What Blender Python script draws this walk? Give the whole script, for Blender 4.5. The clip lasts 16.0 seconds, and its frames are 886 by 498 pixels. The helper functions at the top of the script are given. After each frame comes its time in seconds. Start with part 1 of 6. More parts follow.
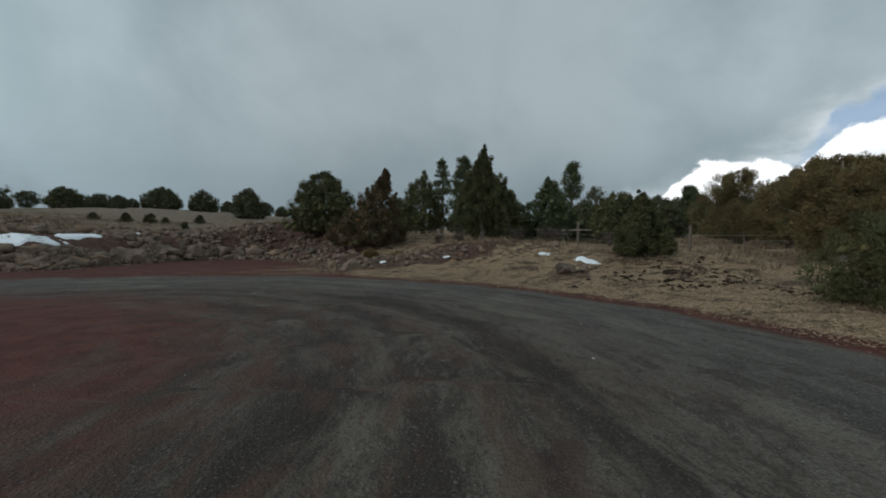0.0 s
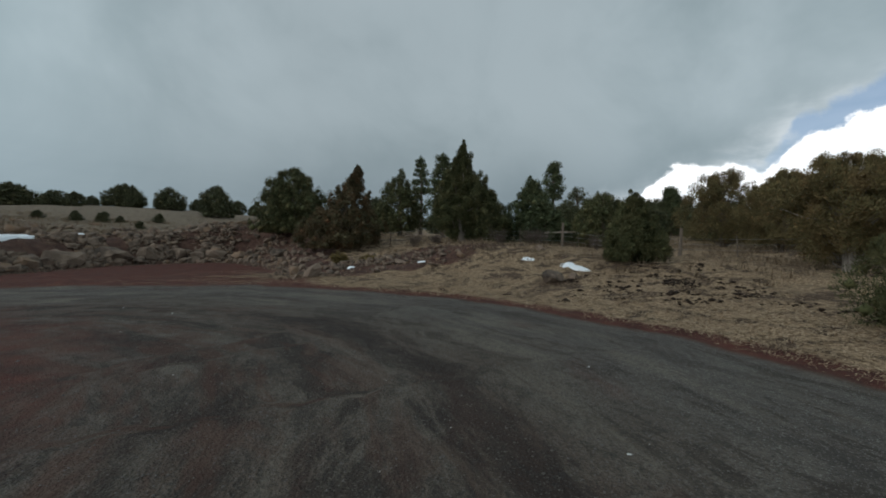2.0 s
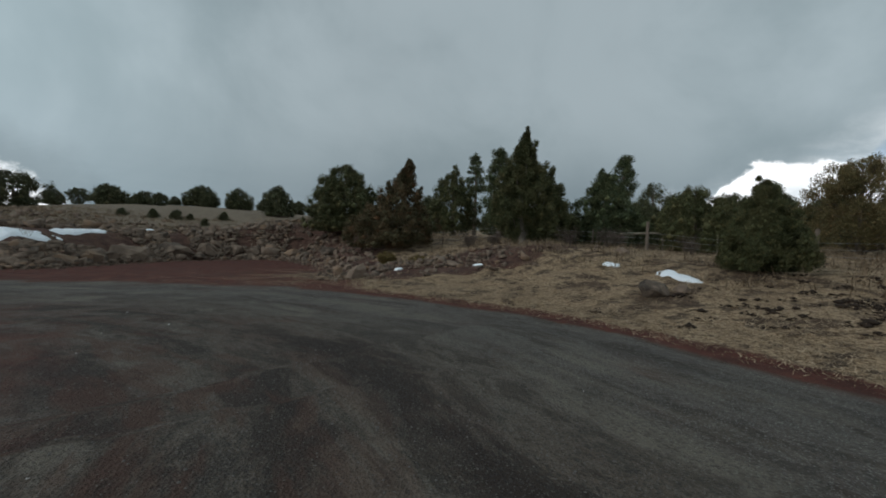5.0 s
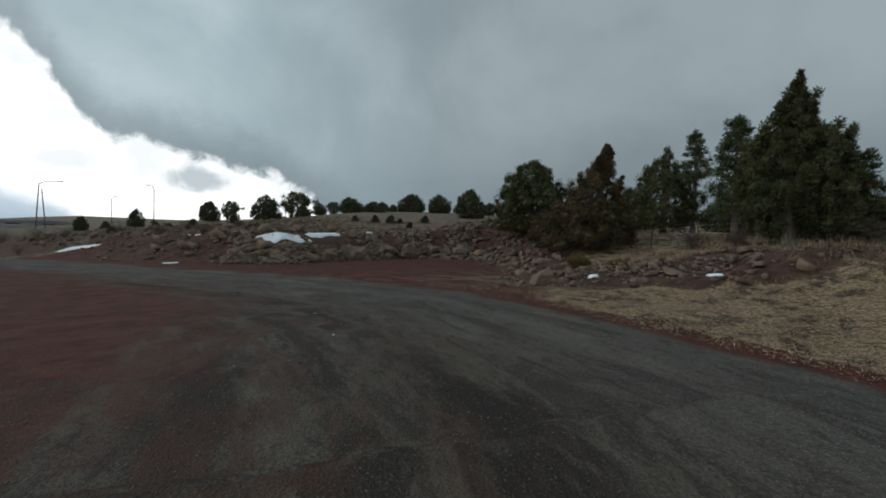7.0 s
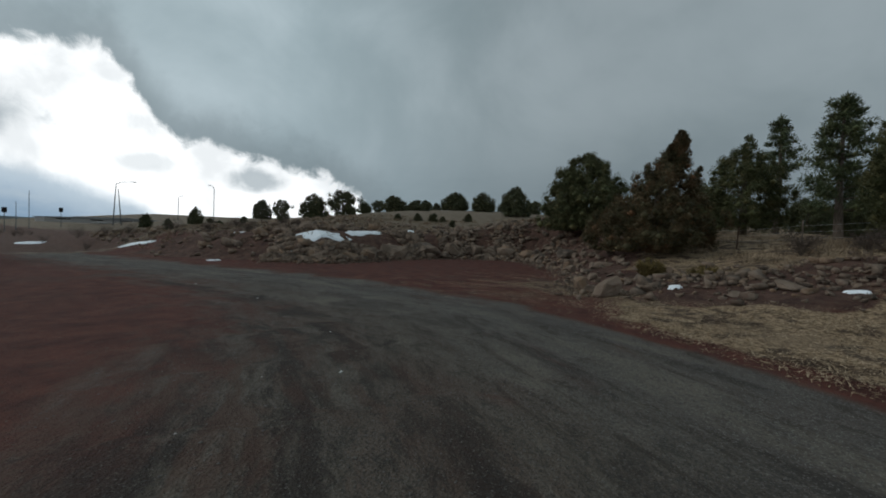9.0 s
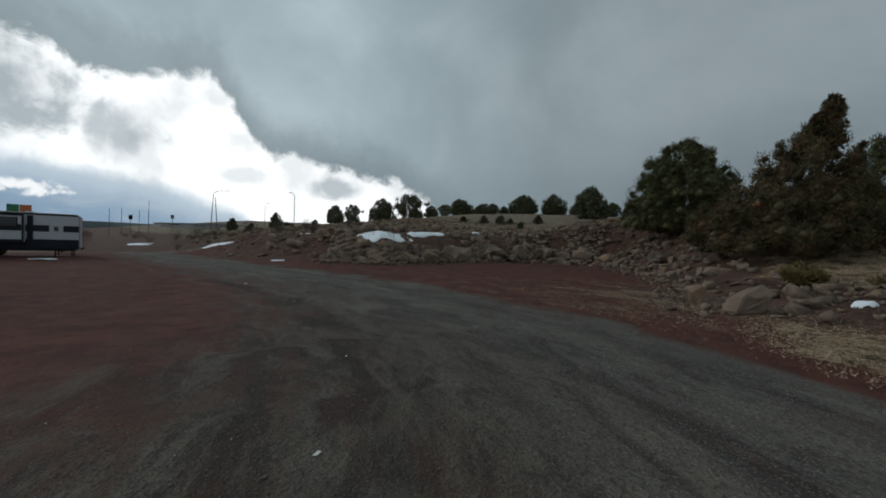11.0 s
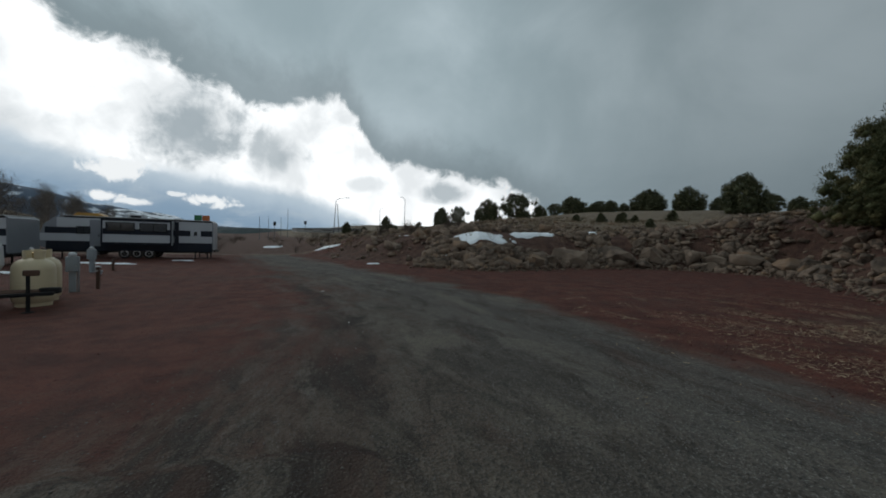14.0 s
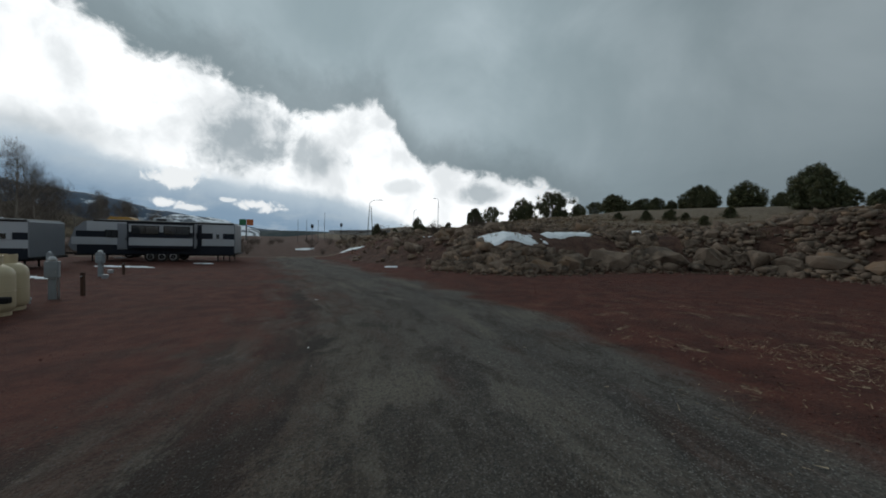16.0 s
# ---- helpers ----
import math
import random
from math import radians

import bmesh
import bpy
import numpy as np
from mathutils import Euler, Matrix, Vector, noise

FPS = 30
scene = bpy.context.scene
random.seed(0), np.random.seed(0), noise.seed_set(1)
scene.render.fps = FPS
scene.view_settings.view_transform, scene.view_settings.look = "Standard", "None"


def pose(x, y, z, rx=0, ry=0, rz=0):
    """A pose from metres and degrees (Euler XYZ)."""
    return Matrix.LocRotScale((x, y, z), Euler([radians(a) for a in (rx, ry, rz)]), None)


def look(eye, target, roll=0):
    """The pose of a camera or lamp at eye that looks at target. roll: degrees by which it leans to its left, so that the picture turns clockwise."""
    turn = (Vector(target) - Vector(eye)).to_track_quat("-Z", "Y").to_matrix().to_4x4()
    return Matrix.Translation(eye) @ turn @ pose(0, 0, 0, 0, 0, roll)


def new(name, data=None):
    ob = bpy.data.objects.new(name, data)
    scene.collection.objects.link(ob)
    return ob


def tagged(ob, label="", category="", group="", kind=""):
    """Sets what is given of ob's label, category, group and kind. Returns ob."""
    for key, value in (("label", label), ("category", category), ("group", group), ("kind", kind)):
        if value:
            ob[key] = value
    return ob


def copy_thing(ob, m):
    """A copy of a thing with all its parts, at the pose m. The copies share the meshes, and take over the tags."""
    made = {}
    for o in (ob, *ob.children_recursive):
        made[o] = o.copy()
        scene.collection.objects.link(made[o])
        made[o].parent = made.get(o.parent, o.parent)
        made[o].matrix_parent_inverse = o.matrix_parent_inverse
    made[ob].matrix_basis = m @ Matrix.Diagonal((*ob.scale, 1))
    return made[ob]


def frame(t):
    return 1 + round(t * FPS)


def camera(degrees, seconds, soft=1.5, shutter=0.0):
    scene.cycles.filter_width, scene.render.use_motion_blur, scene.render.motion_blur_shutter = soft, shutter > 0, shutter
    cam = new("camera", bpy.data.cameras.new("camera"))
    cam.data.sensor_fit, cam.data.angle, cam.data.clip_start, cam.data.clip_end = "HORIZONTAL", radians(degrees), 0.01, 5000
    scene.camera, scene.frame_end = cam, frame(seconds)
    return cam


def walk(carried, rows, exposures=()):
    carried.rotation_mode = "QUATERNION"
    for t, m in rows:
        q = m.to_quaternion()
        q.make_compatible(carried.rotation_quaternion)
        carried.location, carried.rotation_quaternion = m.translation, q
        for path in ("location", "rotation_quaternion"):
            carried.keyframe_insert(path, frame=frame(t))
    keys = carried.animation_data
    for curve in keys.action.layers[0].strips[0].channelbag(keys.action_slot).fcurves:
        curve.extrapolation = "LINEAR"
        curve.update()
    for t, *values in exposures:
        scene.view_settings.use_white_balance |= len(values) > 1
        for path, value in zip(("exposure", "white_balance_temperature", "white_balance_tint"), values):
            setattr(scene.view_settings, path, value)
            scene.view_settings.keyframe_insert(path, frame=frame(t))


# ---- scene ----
cam = camera(100.3, 16.0, soft=1.8)
PATH = [
    (0, (-1.158, 2.727, 1.386), (-1.072, 4.725, 1.369), 0.4),
    (0.5, (-0.937, 3.226, 1.458), (-0.863, 5.225, 1.439), 0.4),
    (1, (-0.892, 3.683, 1.514), (-0.877, 5.683, 1.492), 0.7),
    (1.5, (-0.835, 4.142, 1.551), (-0.696, 6.138, 1.538), 0.5),
    (2, (-0.778, 4.565, 1.571), (-0.588, 6.556, 1.556), 0.5),
    (2.5, (-0.729, 4.963, 1.547), (-0.532, 6.953, 1.535), 0.4),
    (3, (-0.63, 5.349, 1.571), (-0.409, 7.337, 1.556), 0.5),
    (5.5, (-0.976, 7.566, 1.51), (-1.275, 9.544, 1.498), 1.6),
    (6, (-1.046, 8.091, 1.566), (-1.61, 10.01, 1.54), 1.5),
    (6.5, (-1.2, 8.624, 1.588), (-2.027, 10.445, 1.554), 1.5),
    (7, (-1.364, 9.132, 1.598), (-2.398, 10.844, 1.557), 1.4),
    (7.5, (-1.57, 9.589, 1.62), (-2.719, 11.226, 1.579), 1.7),
    (8, (-1.819, 9.936, 1.622), (-2.877, 11.633, 1.588), 1.9),
    (8.5, (-2.087, 10.258, 1.689), (-3.232, 11.898, 1.643), 1.9),
    (11, (-3.787, 12.44, 1.4), (-5.276, 13.775, 1.359), 2.1),
    (11.5, (-4.17, 12.794, 1.412), (-5.797, 13.957, 1.363), 1.8),
    (12, (-4.551, 13.181, 1.424), (-6.235, 14.26, 1.367), 1.9),
    (12.5, (-4.891, 13.522, 1.416), (-6.628, 14.511, 1.36), 1.9),
    (13, (-5.31, 13.931, 1.407), (-7.069, 14.882, 1.354), 1.8),
    (13.5, (-5.691, 14.245, 1.41), (-7.464, 15.17, 1.36), 1.7),
    (14, (-6.069, 14.512, 1.406), (-7.876, 15.368, 1.355), 1.7),
    (14.5, (-6.484, 14.901, 1.41), (-8.313, 15.709, 1.356), 1.5),
    (15, (-6.864, 15.291, 1.407), (-8.714, 16.05, 1.36), 1.5),
    (15.5, (-7.127, 15.651, 1.401), (-8.995, 16.365, 1.357), 1.1),
    (16, (-7.452, 16.012, 1.413), (-9.334, 16.687, 1.364), 1.3),
]
walk(cam, [(t, look(eye, target, roll)) for t, eye, target, roll in PATH],
     exposures=[(0, 0.08), (5.5, 0.0), (7.5, -0.18), (11, -0.29), (16, -0.39)])

# ---------- world, sun ----------
world = bpy.data.worlds.new("sky")
scene.world = world
world.use_nodes = True


class Nodes:
    """Short hand for building a node tree."""

    def __init__(self, tree):
        self.tree = tree
        tree.nodes.clear()

    def add(self, kind, props=None, **inputs):
        n = self.tree.nodes.new(kind)
        for k, v in (props or {}).items():
            setattr(n, k, v)
        for k, v in inputs.items():
            self.put(n, k.replace("_", " "), v)
        return n

    def put(self, n, key, v):
        sock = n.inputs[int(key)] if key.isdigit() else n.inputs[key]
        if isinstance(v, bpy.types.NodeSocket):
            self.tree.links.new(v, sock)
        elif isinstance(v, bpy.types.Node):
            self.tree.links.new(v.outputs[0], sock)
        else:
            sock.default_value = v

    def math(self, op, a, b=0.0, c=0.0, clamp=False):
        n = self.add("ShaderNodeMath", {"operation": op, "use_clamp": clamp})
        for i, v in enumerate((a, b, c)):
            self.put(n, str(i), v)
        return n.outputs[0]

    def ramp(self, v, lo, hi):
        n = self.add("ShaderNodeMapRange", {"interpolation_type": "SMOOTHSTEP"})
        for k, x in (("Value", v), ("From Min", lo), ("From Max", hi), ("To Min", 0.0), ("To Max", 1.0)):
            self.put(n, k, x)
        return n.outputs[0]

    def mix(self, f, a, b, blend="MIX"):
        n = self.add("ShaderNodeMix", {"data_type": "RGBA", "blend_type": blend, "clamp_factor": True})
        for i, v in ((0, f), (6, a), (7, b)):
            if isinstance(v, tuple) and len(v) == 3:
                v = (*v, 1.0)
            self.put(n, str(i), v)
        return n.outputs[2]

    def noise(self, vec, scale, detail=4.0, rough=0.55, dist=0.0):
        n = self.add("ShaderNodeTexNoise", Scale=scale, Detail=detail, Roughness=rough, Distortion=dist)
        if vec is not None:
            self.put(n, "Vector", vec)
        return n.outputs[0]

    def curve(self, v, pts):
        """A bent line through the points (input, output)."""
        total = None
        for (a, p), (b, q) in zip(pts, pts[1:]):
            n = self.add("ShaderNodeMapRange")
            for k, x in (("Value", v), ("From Min", a), ("From Max", b), ("To Min", p if total is None else 0.0), ("To Max", q if total is None else q - p)):
                self.put(n, k, x)
            total = n.outputs[0] if total is None else self.math("ADD", total, n.outputs[0])
        return total

    def vec(self, x, y, z=0.0):
        n = self.add("ShaderNodeCombineXYZ")
        for i, v in enumerate((x, y, z)):
            self.put(n, str(i), v)
        return n.outputs[0]


SUN_AZ, SUN_EL = 118.0, 30.0  # degrees to the left of north, above the horizon


def build_sky():
    n = Nodes(world.node_tree)
    way = n.add("ShaderNodeTexCoord").outputs["Generated"]
    x, y, z = n.add("ShaderNodeSeparateXYZ", Vector=way).outputs
    az = n.math("MULTIPLY", n.math("ARCTAN2", n.math("MULTIPLY", x, -1.0), y), 57.2958)
    el = n.math("MULTIPLY", n.math("ARCSINE", z), 57.2958)
    mid, soft = n.noise(way, 2.6, 5.0, 0.6, 0.4), n.noise(way, 1.3, 3.0, 0.5, 0.2)
    puff, fine = n.noise(way, 8.0, 5.0, 0.55, 0.3), n.noise(way, 24.0, 5.0, 0.6, 0.5)
    up = n.math("MAXIMUM", z, 0.05)
    deck = n.vec(n.math("DIVIDE", x, up), n.math("DIVIDE", y, up), 0.0)
    big = n.noise(deck, 0.27, 5.0, 0.55, 0.3)
    flat = n.noise(n.vec(x, y, n.math("MULTIPLY", z, 3.2)), 7.0, 5.0, 0.55, 0.3)

    def wobble(a, b):
        return n.math("ADD", n.math("MULTIPLY", n.math("SUBTRACT", puff, 0.5), a), n.math("MULTIPLY", n.math("SUBTRACT", fine, 0.5), b))

    def cloud(spots, a, b, lo=1.1, hi=0.7):
        """Ragged round clouds: bearing, height, half width, half height, weight."""
        best, w = None, wobble(a, b)
        for ca, ce, ra, re, k in spots:
            d = n.math("SQRT", n.math("ADD", n.math("POWER", n.math("DIVIDE", n.math("ABSOLUTE", n.math("SUBTRACT", az, ca)), ra), 2.0),
                                      n.math("POWER", n.math("DIVIDE", n.math("ABSOLUTE", n.math("SUBTRACT", el, ce)), re), 2.0)))
            m = n.math("MULTIPLY", n.ramp(n.math("ADD", d, w), lo, hi), k)
            best = m if best is None else n.math("MAXIMUM", best, m)
        return best

    # the grey deck: soft large lumps, darker low down and along its western edge
    tone = n.math("ADD", n.math("MULTIPLY", big, 0.14), n.math("ADD", n.math("MULTIPLY", mid, 0.30), n.math("MULTIPLY", soft, 0.56)))
    grey = n.mix(n.ramp(tone, 0.38, 0.62), (0.255, 0.325, 0.355), (0.415, 0.495, 0.535))
    grey = n.mix(n.math("MULTIPLY", n.ramp(el, 21.0, 2.0), 0.75), grey, (0.196, 0.256, 0.290))
    west_edge = n.math("ADD", n.curve(az, [(42, -3.0), (46, 3.0), (51, 5.8), (56, 8.0), (66, 10.2), (73, 11.2), (76, 13.4), (78, 17.0), (80, 19.4), (84, 19.2), (88, 18.0), (94, 18.6),
                                           (105, 20.6), (116, 23.4), (140, 31.0), (160, 18.0), (176, -8.0)]), wobble(7.0, 4.0))
    under = n.math("SUBTRACT", west_edge, el)
    west_gap = n.ramp(under, -0.5, 1.3)
    shade = n.curve(az, [(-60, 1.05), (-35, 0.95), (-22, 0.84), (5, 0.83), (15, 0.82), (30, 0.92), (45, 1.18), (60, 1.45), (120, 1.55)])
    grey = n.mix(1.0, grey, n.add("ShaderNodeCombineColor", Red=shade, Green=shade, Blue=shade).outputs[0], "MULTIPLY")
    rim = n.math("MULTIPLY", n.ramp(under, -7.0, -0.5), n.ramp(az, 20.0, 60.0))
    grey = n.mix(n.math("MULTIPLY", rim, 0.42), grey, (0.150, 0.188, 0.210))
    # the western opening: glare, grey puffs, a blue distance with small white clouds
    glare = n.mix(n.ramp(puff, 0.42, 0.68), (1.40, 1.44, 1.46), (1.02, 1.07, 1.10))
    glare = n.mix(cloud([(99.2, 13.6, 6.0, 5.4, 0.9), (88.6, 10.8, 3.8, 3.6, 0.75), (64.8, 7.4, 4.6, 1.8, 0.8), (76.5, 7.8, 2.6, 1.2, 0.4), (118.0, 10.5, 8.0, 2.2, 0.5)], 2.6, 1.0, 1.25, 0.35), glare, (0.40, 0.48, 0.53))
    blue_top = n.math("ADD", n.curve(az, [(68, -3.0), (78, 4.0), (86, 6.2), (94, 7.3), (101, 8.2), (110, 8.6), (120, 11.0), (150, 11.0)]), wobble(2.5, 1.2))
    distance = n.mix(n.ramp(n.math("SUBTRACT", blue_top, el), 0.5, 5.5), (0.62, 0.74, 0.84), (0.285, 0.415, 0.560))
    distance = n.mix(n.math("MULTIPLY", n.ramp(flat, 0.50, 0.68), 0.45), distance, (0.56, 0.66, 0.74))
    west = n.mix(n.ramp(n.math("SUBTRACT", blue_top, el), -0.6, 1.6), glare, distance)
    west = n.mix(cloud([(106.7, 6.7, 3.6, 1.15, 1.0), (107.3, 3.9, 1.6, 0.6, 1.0), (104.9, 3.4, 1.6, 0.38, 0.9), (100.8, 4.7, 1.1, 0.30, 0.8), (96.8, 4.2, 2.4, 0.75, 1.0)], 3.0, 3.4, 1.25, 0.55), west, (1.12, 1.16, 1.18))
    # the eastern opening: thin veil, a slit of clear sky, heaped white clouds
    sky = n.add("ShaderNodeTexSky", {"sky_type": "NISHITA", "sun_disc": False, "sun_elevation": radians(SUN_EL), "sun_rotation": radians(-SUN_AZ)})
    clear = n.mix(0.6, n.mix(1.0, sky.outputs[0], (0.11, 0.11, 0.11), "MULTIPLY"), (0.26, 0.36, 0.50))
    east_az = n.math("MULTIPLY", az, -1.0)
    veil_top = n.math("ADD", n.curve(east_az, [(16.5, -2.0), (26.5, 7.5), (34.5, 11.0), (43.5, 14.0), (48.5, 17.0), (55.5, 19.5), (66.5, 22.0), (102.5, 24.0), (152.5, 8.0), (178.5, -8.0)]), wobble(5.5, 2.0))
    veil = n.mix(n.ramp(n.math("SUBTRACT", veil_top, el), -0.5, 6.0), grey, n.mix(n.ramp(flat, 0.35, 0.65), (0.40, 0.48, 0.53), (0.70, 0.76, 0.80)))
    heap_top = n.math("ADD", n.curve(east_az, [(28.5, -2.0), (32, 6.0), (34.1, 9.0), (37.3, 10.7), (40.5, 10.9), (44.2, 10.3), (46.2, 9.5), (47.5, 10.6), (49, 12.6), (55, 13.7), (72.5, 15.0), (112.5, 12.0), (142.5, -5.0)]), wobble(4.7, 2.6))
    slit = n.math("MULTIPLY", n.ramp(n.math("SUBTRACT", el, n.math("ADD", heap_top, n.curve(east_az, [(44, 0.6), (55, 2.6)]))), 0.9, -0.4), n.ramp(n.math("ADD", east_az, wobble(10.0, 10.0)), 42.0, 49.0))
    east = n.mix(n.math("MULTIPLY", slit, 0.85), veil, clear)
    heap = n.mix(n.ramp(n.math("ADD", n.math("SUBTRACT", heap_top, el), n.math("MULTIPLY", puff, 6.0)), 4.5, 8.0), (1.14, 1.17, 1.20), (0.78, 0.84, 0.88))
    east = n.mix(n.ramp(n.math("SUBTRACT", heap_top, el), -0.25, 0.35), east, heap)
    col = n.mix(n.ramp(az, -4.0, -12.0), n.mix(west_gap, grey, west), east)
    bg = n.add("ShaderNodeBackground", Color=col, Strength=1.0)
    out = n.add("ShaderNodeOutputWorld")
    n.put(out, "Surface", bg)


build_sky()
sun = new("sun", bpy.data.lights.new("sun", "SUN"))
sun.data.energy, sun.data.angle, sun.data.color = 0.6, radians(24), (1.0, 0.98, 0.94)
_a, _e = radians(SUN_AZ), radians(SUN_EL)
sun.matrix_world = look((-60 * math.sin(_a) * math.cos(_e), 60 * math.cos(_a) * math.cos(_e), 60 * math.sin(_e)), (0, 0, 0))
scene.view_settings.exposure = 0.0

# ---------- the lie of the land ----------
# level ground: drive, lot and cinder bay
FLAT = [(4.7, -300), (4.7, 7), (4.0, 10.6), (2, 13.9), (0.5, 15.6), (-2.7, 17.6), (-4.9, 19), (-5.8, 22.5), (-8.2, 28), (-11, 33),
        (-14, 37.5), (-17, 40.3), (-20, 39.3), (-22.4, 36.5), (-22.9, 31), (-21.9, 24.7), (-25.5, 21.9), (-30, 19.9), (-38, 18), (-60, 15.6),
        (-300, 13), (-300, -300)]
DRIVE = [(4.7, -300), (4.7, 7), (4.0, 10.6), (2, 13.9), (0.5, 15.6), (-2.7, 17.6), (-4.9, 18.6), (-7.5, 19.5), (-12.5, 20.3), (-16.5, 20.6),
         (-22.5, 19.8), (-30, 18.4), (-38, 17), (-60, 14.5), (-60, 9.5), (-36, 12), (-25, 13.8), (-17.5, 14.2), (-12, 13.2), (-8.3, 10.4),
         (-6.2, 8.4), (-5.4, 6), (-5.4, -300)]
RIGHT_EDGE = DRIVE[:14]


def step(v, lo, hi):
    t = np.clip((v - lo) / (hi - lo), 0, 1)
    return t * t * (3 - 2 * t)


def segment_distance(x, y, pts, closed):
    """Distance to a line of points, and the length along it at the nearest place."""
    best, along, run = np.full(x.shape, 1e9), np.zeros(x.shape), 0.0
    pairs = list(zip(pts, pts[1:] + pts[:1])) if closed else list(zip(pts, pts[1:]))
    for (ax, ay), (bx, by) in pairs:
        dx, dy = bx - ax, by - ay
        size = math.hypot(dx, dy)
        t = np.clip(((x - ax) * dx + (y - ay) * dy) / size ** 2, 0, 1)
        d = np.hypot(x - ax - t * dx, y - ay - t * dy)
        near = d < best
        best, along = np.where(near, d, best), np.where(near, run + t * size, along)
        run += size
    return best, along


def inside(x, y, pts):
    odd = np.zeros(x.shape, bool)
    for (ax, ay), (bx, by) in zip(pts, pts[1:] + pts[:1]):
        if ay != by:
            odd ^= ((ay > y) != (by > y)) & (x < (bx - ax) * (y - ay) / (by - ay) + ax)
    return odd


def lattice(i, j, seed):
    h = (i * 374761393 + j * 668265263 + seed * 974634777) & 0xFFFFFFFF
    h = ((h ^ (h >> 13)) * 1274126177) & 0xFFFFFFFF
    return ((h ^ (h >> 16)) & 0xFFFF) / 65535.0


def lumps(x, y, size, seed=0, octaves=3):
    """Smooth value noise, -1 to 1."""
    total, amp, norm = np.zeros(np.shape(x)), 1.0, 0.0
    for o in range(octaves):
        u, v = np.asarray(x) / size + 31.7 * o, np.asarray(y) / size - 17.3 * o
        i, j = np.floor(u).astype(np.int64), np.floor(v).astype(np.int64)
        fu, fv = u - i, v - j
        fu, fv = fu * fu * (3 - 2 * fu), fv * fv * (3 - 2 * fv)
        k = seed + o
        low = lattice(i, j, k) * (1 - fu) + lattice(i + 1, j, k) * fu
        high = lattice(i, j + 1, k) * (1 - fu) + lattice(i + 1, j + 1, k) * fu
        total += amp * (low * (1 - fv) + high * fv) * 2 - amp
        norm += amp
        amp, size = amp * 0.5, size * 0.5
    return total / norm


def off_level(x, y):
    d, _ = segment_distance(x, y, FLAT, True)
    return np.where(inside(x, y, FLAT), 0.0, d)


BANK_X = [-100, -60, -35, -28, -24, -20, -14, -9, -6, -3, 2, 6, 12]
BANK_H = [0.7, 1.1, 1.6, 2.0, 2.5, 3.3, 3.6, 2.9, 2.2, 1.6, 1.25, 1.0, 0.4]
BANK_W = [5, 5, 5, 5, 4.6, 5.2, 6.4, 6.6, 8, 11, 11.5, 10.5, 9]
# rise of the land behind the bank, by bearing west of north
RISE_AT = [-70, -40, -15, 0, 10, 20, 30, 45, 55, 65, 75, 84, 92]
RISE = [0.04, 0.06, 0.078, 0.085, 0.095, 0.125, 0.145, 0.142, 0.118, 0.120, 0.125, 0.06, 0.0]


def ground_z(x, y, rough=True):
    x, y = np.asarray(x, float), np.asarray(y, float)
    d = off_level(x, y)
    z = -0.5 * step(-x, 5, 19) * (1 - 0.75 * step(y, 14, 24))
    w = np.interp(x, BANK_X, BANK_W)
    bank = np.interp(x, BANK_X, BANK_H) * step(d, 0, w)
    far = 210 * (1 - np.exp(-np.maximum(d - 3.0, 0) / 210))
    z = z + bank + np.interp(np.degrees(np.arctan2(-x, y)), RISE_AT, RISE) * far * step(d, 2, 9)
    # heaps of turned earth beside the drive
    for hx, hy, hh, hr in ((-3.0, 24.6, 0.35, 1.8), (0.4, 25.6, 0.25, 1.6), (2.0, 23.4, 0.25, 1.2), (-7.5, 27.5, 0.3, 2.0)):
        z = z + hh * np.exp(-((x - hx) ** 2 + (y - hy) ** 2) / hr ** 2) * step(d, 0, 2)
    if rough:
        z = z + lumps(x, y, 3.0, 5) * 0.14 * step(d, 0.2, 3.0) + lumps(x, y, 1.4, 15) * 0.10 * step(d, 2.0, 5.0) + lumps(x, y, 0.7, 9) * 0.05 * step(d, 0.1, 1.0)
        z = z + lumps(x, y, 14.0, 3) * 0.5 * step(d, 8, 30) + lumps(x, y, 2.2, 12) * 0.012 * (1 - step(d, 0, 1))
    return z


def on_ground(x, y):
    return float(ground_z(np.array([x]), np.array([y]))[0])

# ---------- materials ----------


def material(name):
    m = bpy.data.materials.new(name)
    m.use_nodes = True
    return m, Nodes(m.node_tree)


def finish(n, color, rough=0.9, bump=None, strength=0.3, distance=0.02, metal=0.0, spec=0.5, **more):
    b = n.add("ShaderNodeBsdfPrincipled")
    n.put(b, "Base Color", (*color, 1.0) if isinstance(color, tuple) and len(color) == 3 else color)
    n.put(b, "Roughness", rough)
    n.put(b, "Metallic", metal)
    n.put(b, "Specular IOR Level", spec)
    for k, v in more.items():
        n.put(b, k.replace("_", " "), v)
    if bump is not None:
        n.put(b, "Normal", n.add("ShaderNodeBump", Strength=strength, Distance=distance, Height=bump))
    out = n.add("ShaderNodeOutputMaterial")
    n.put(out, "Surface", b)


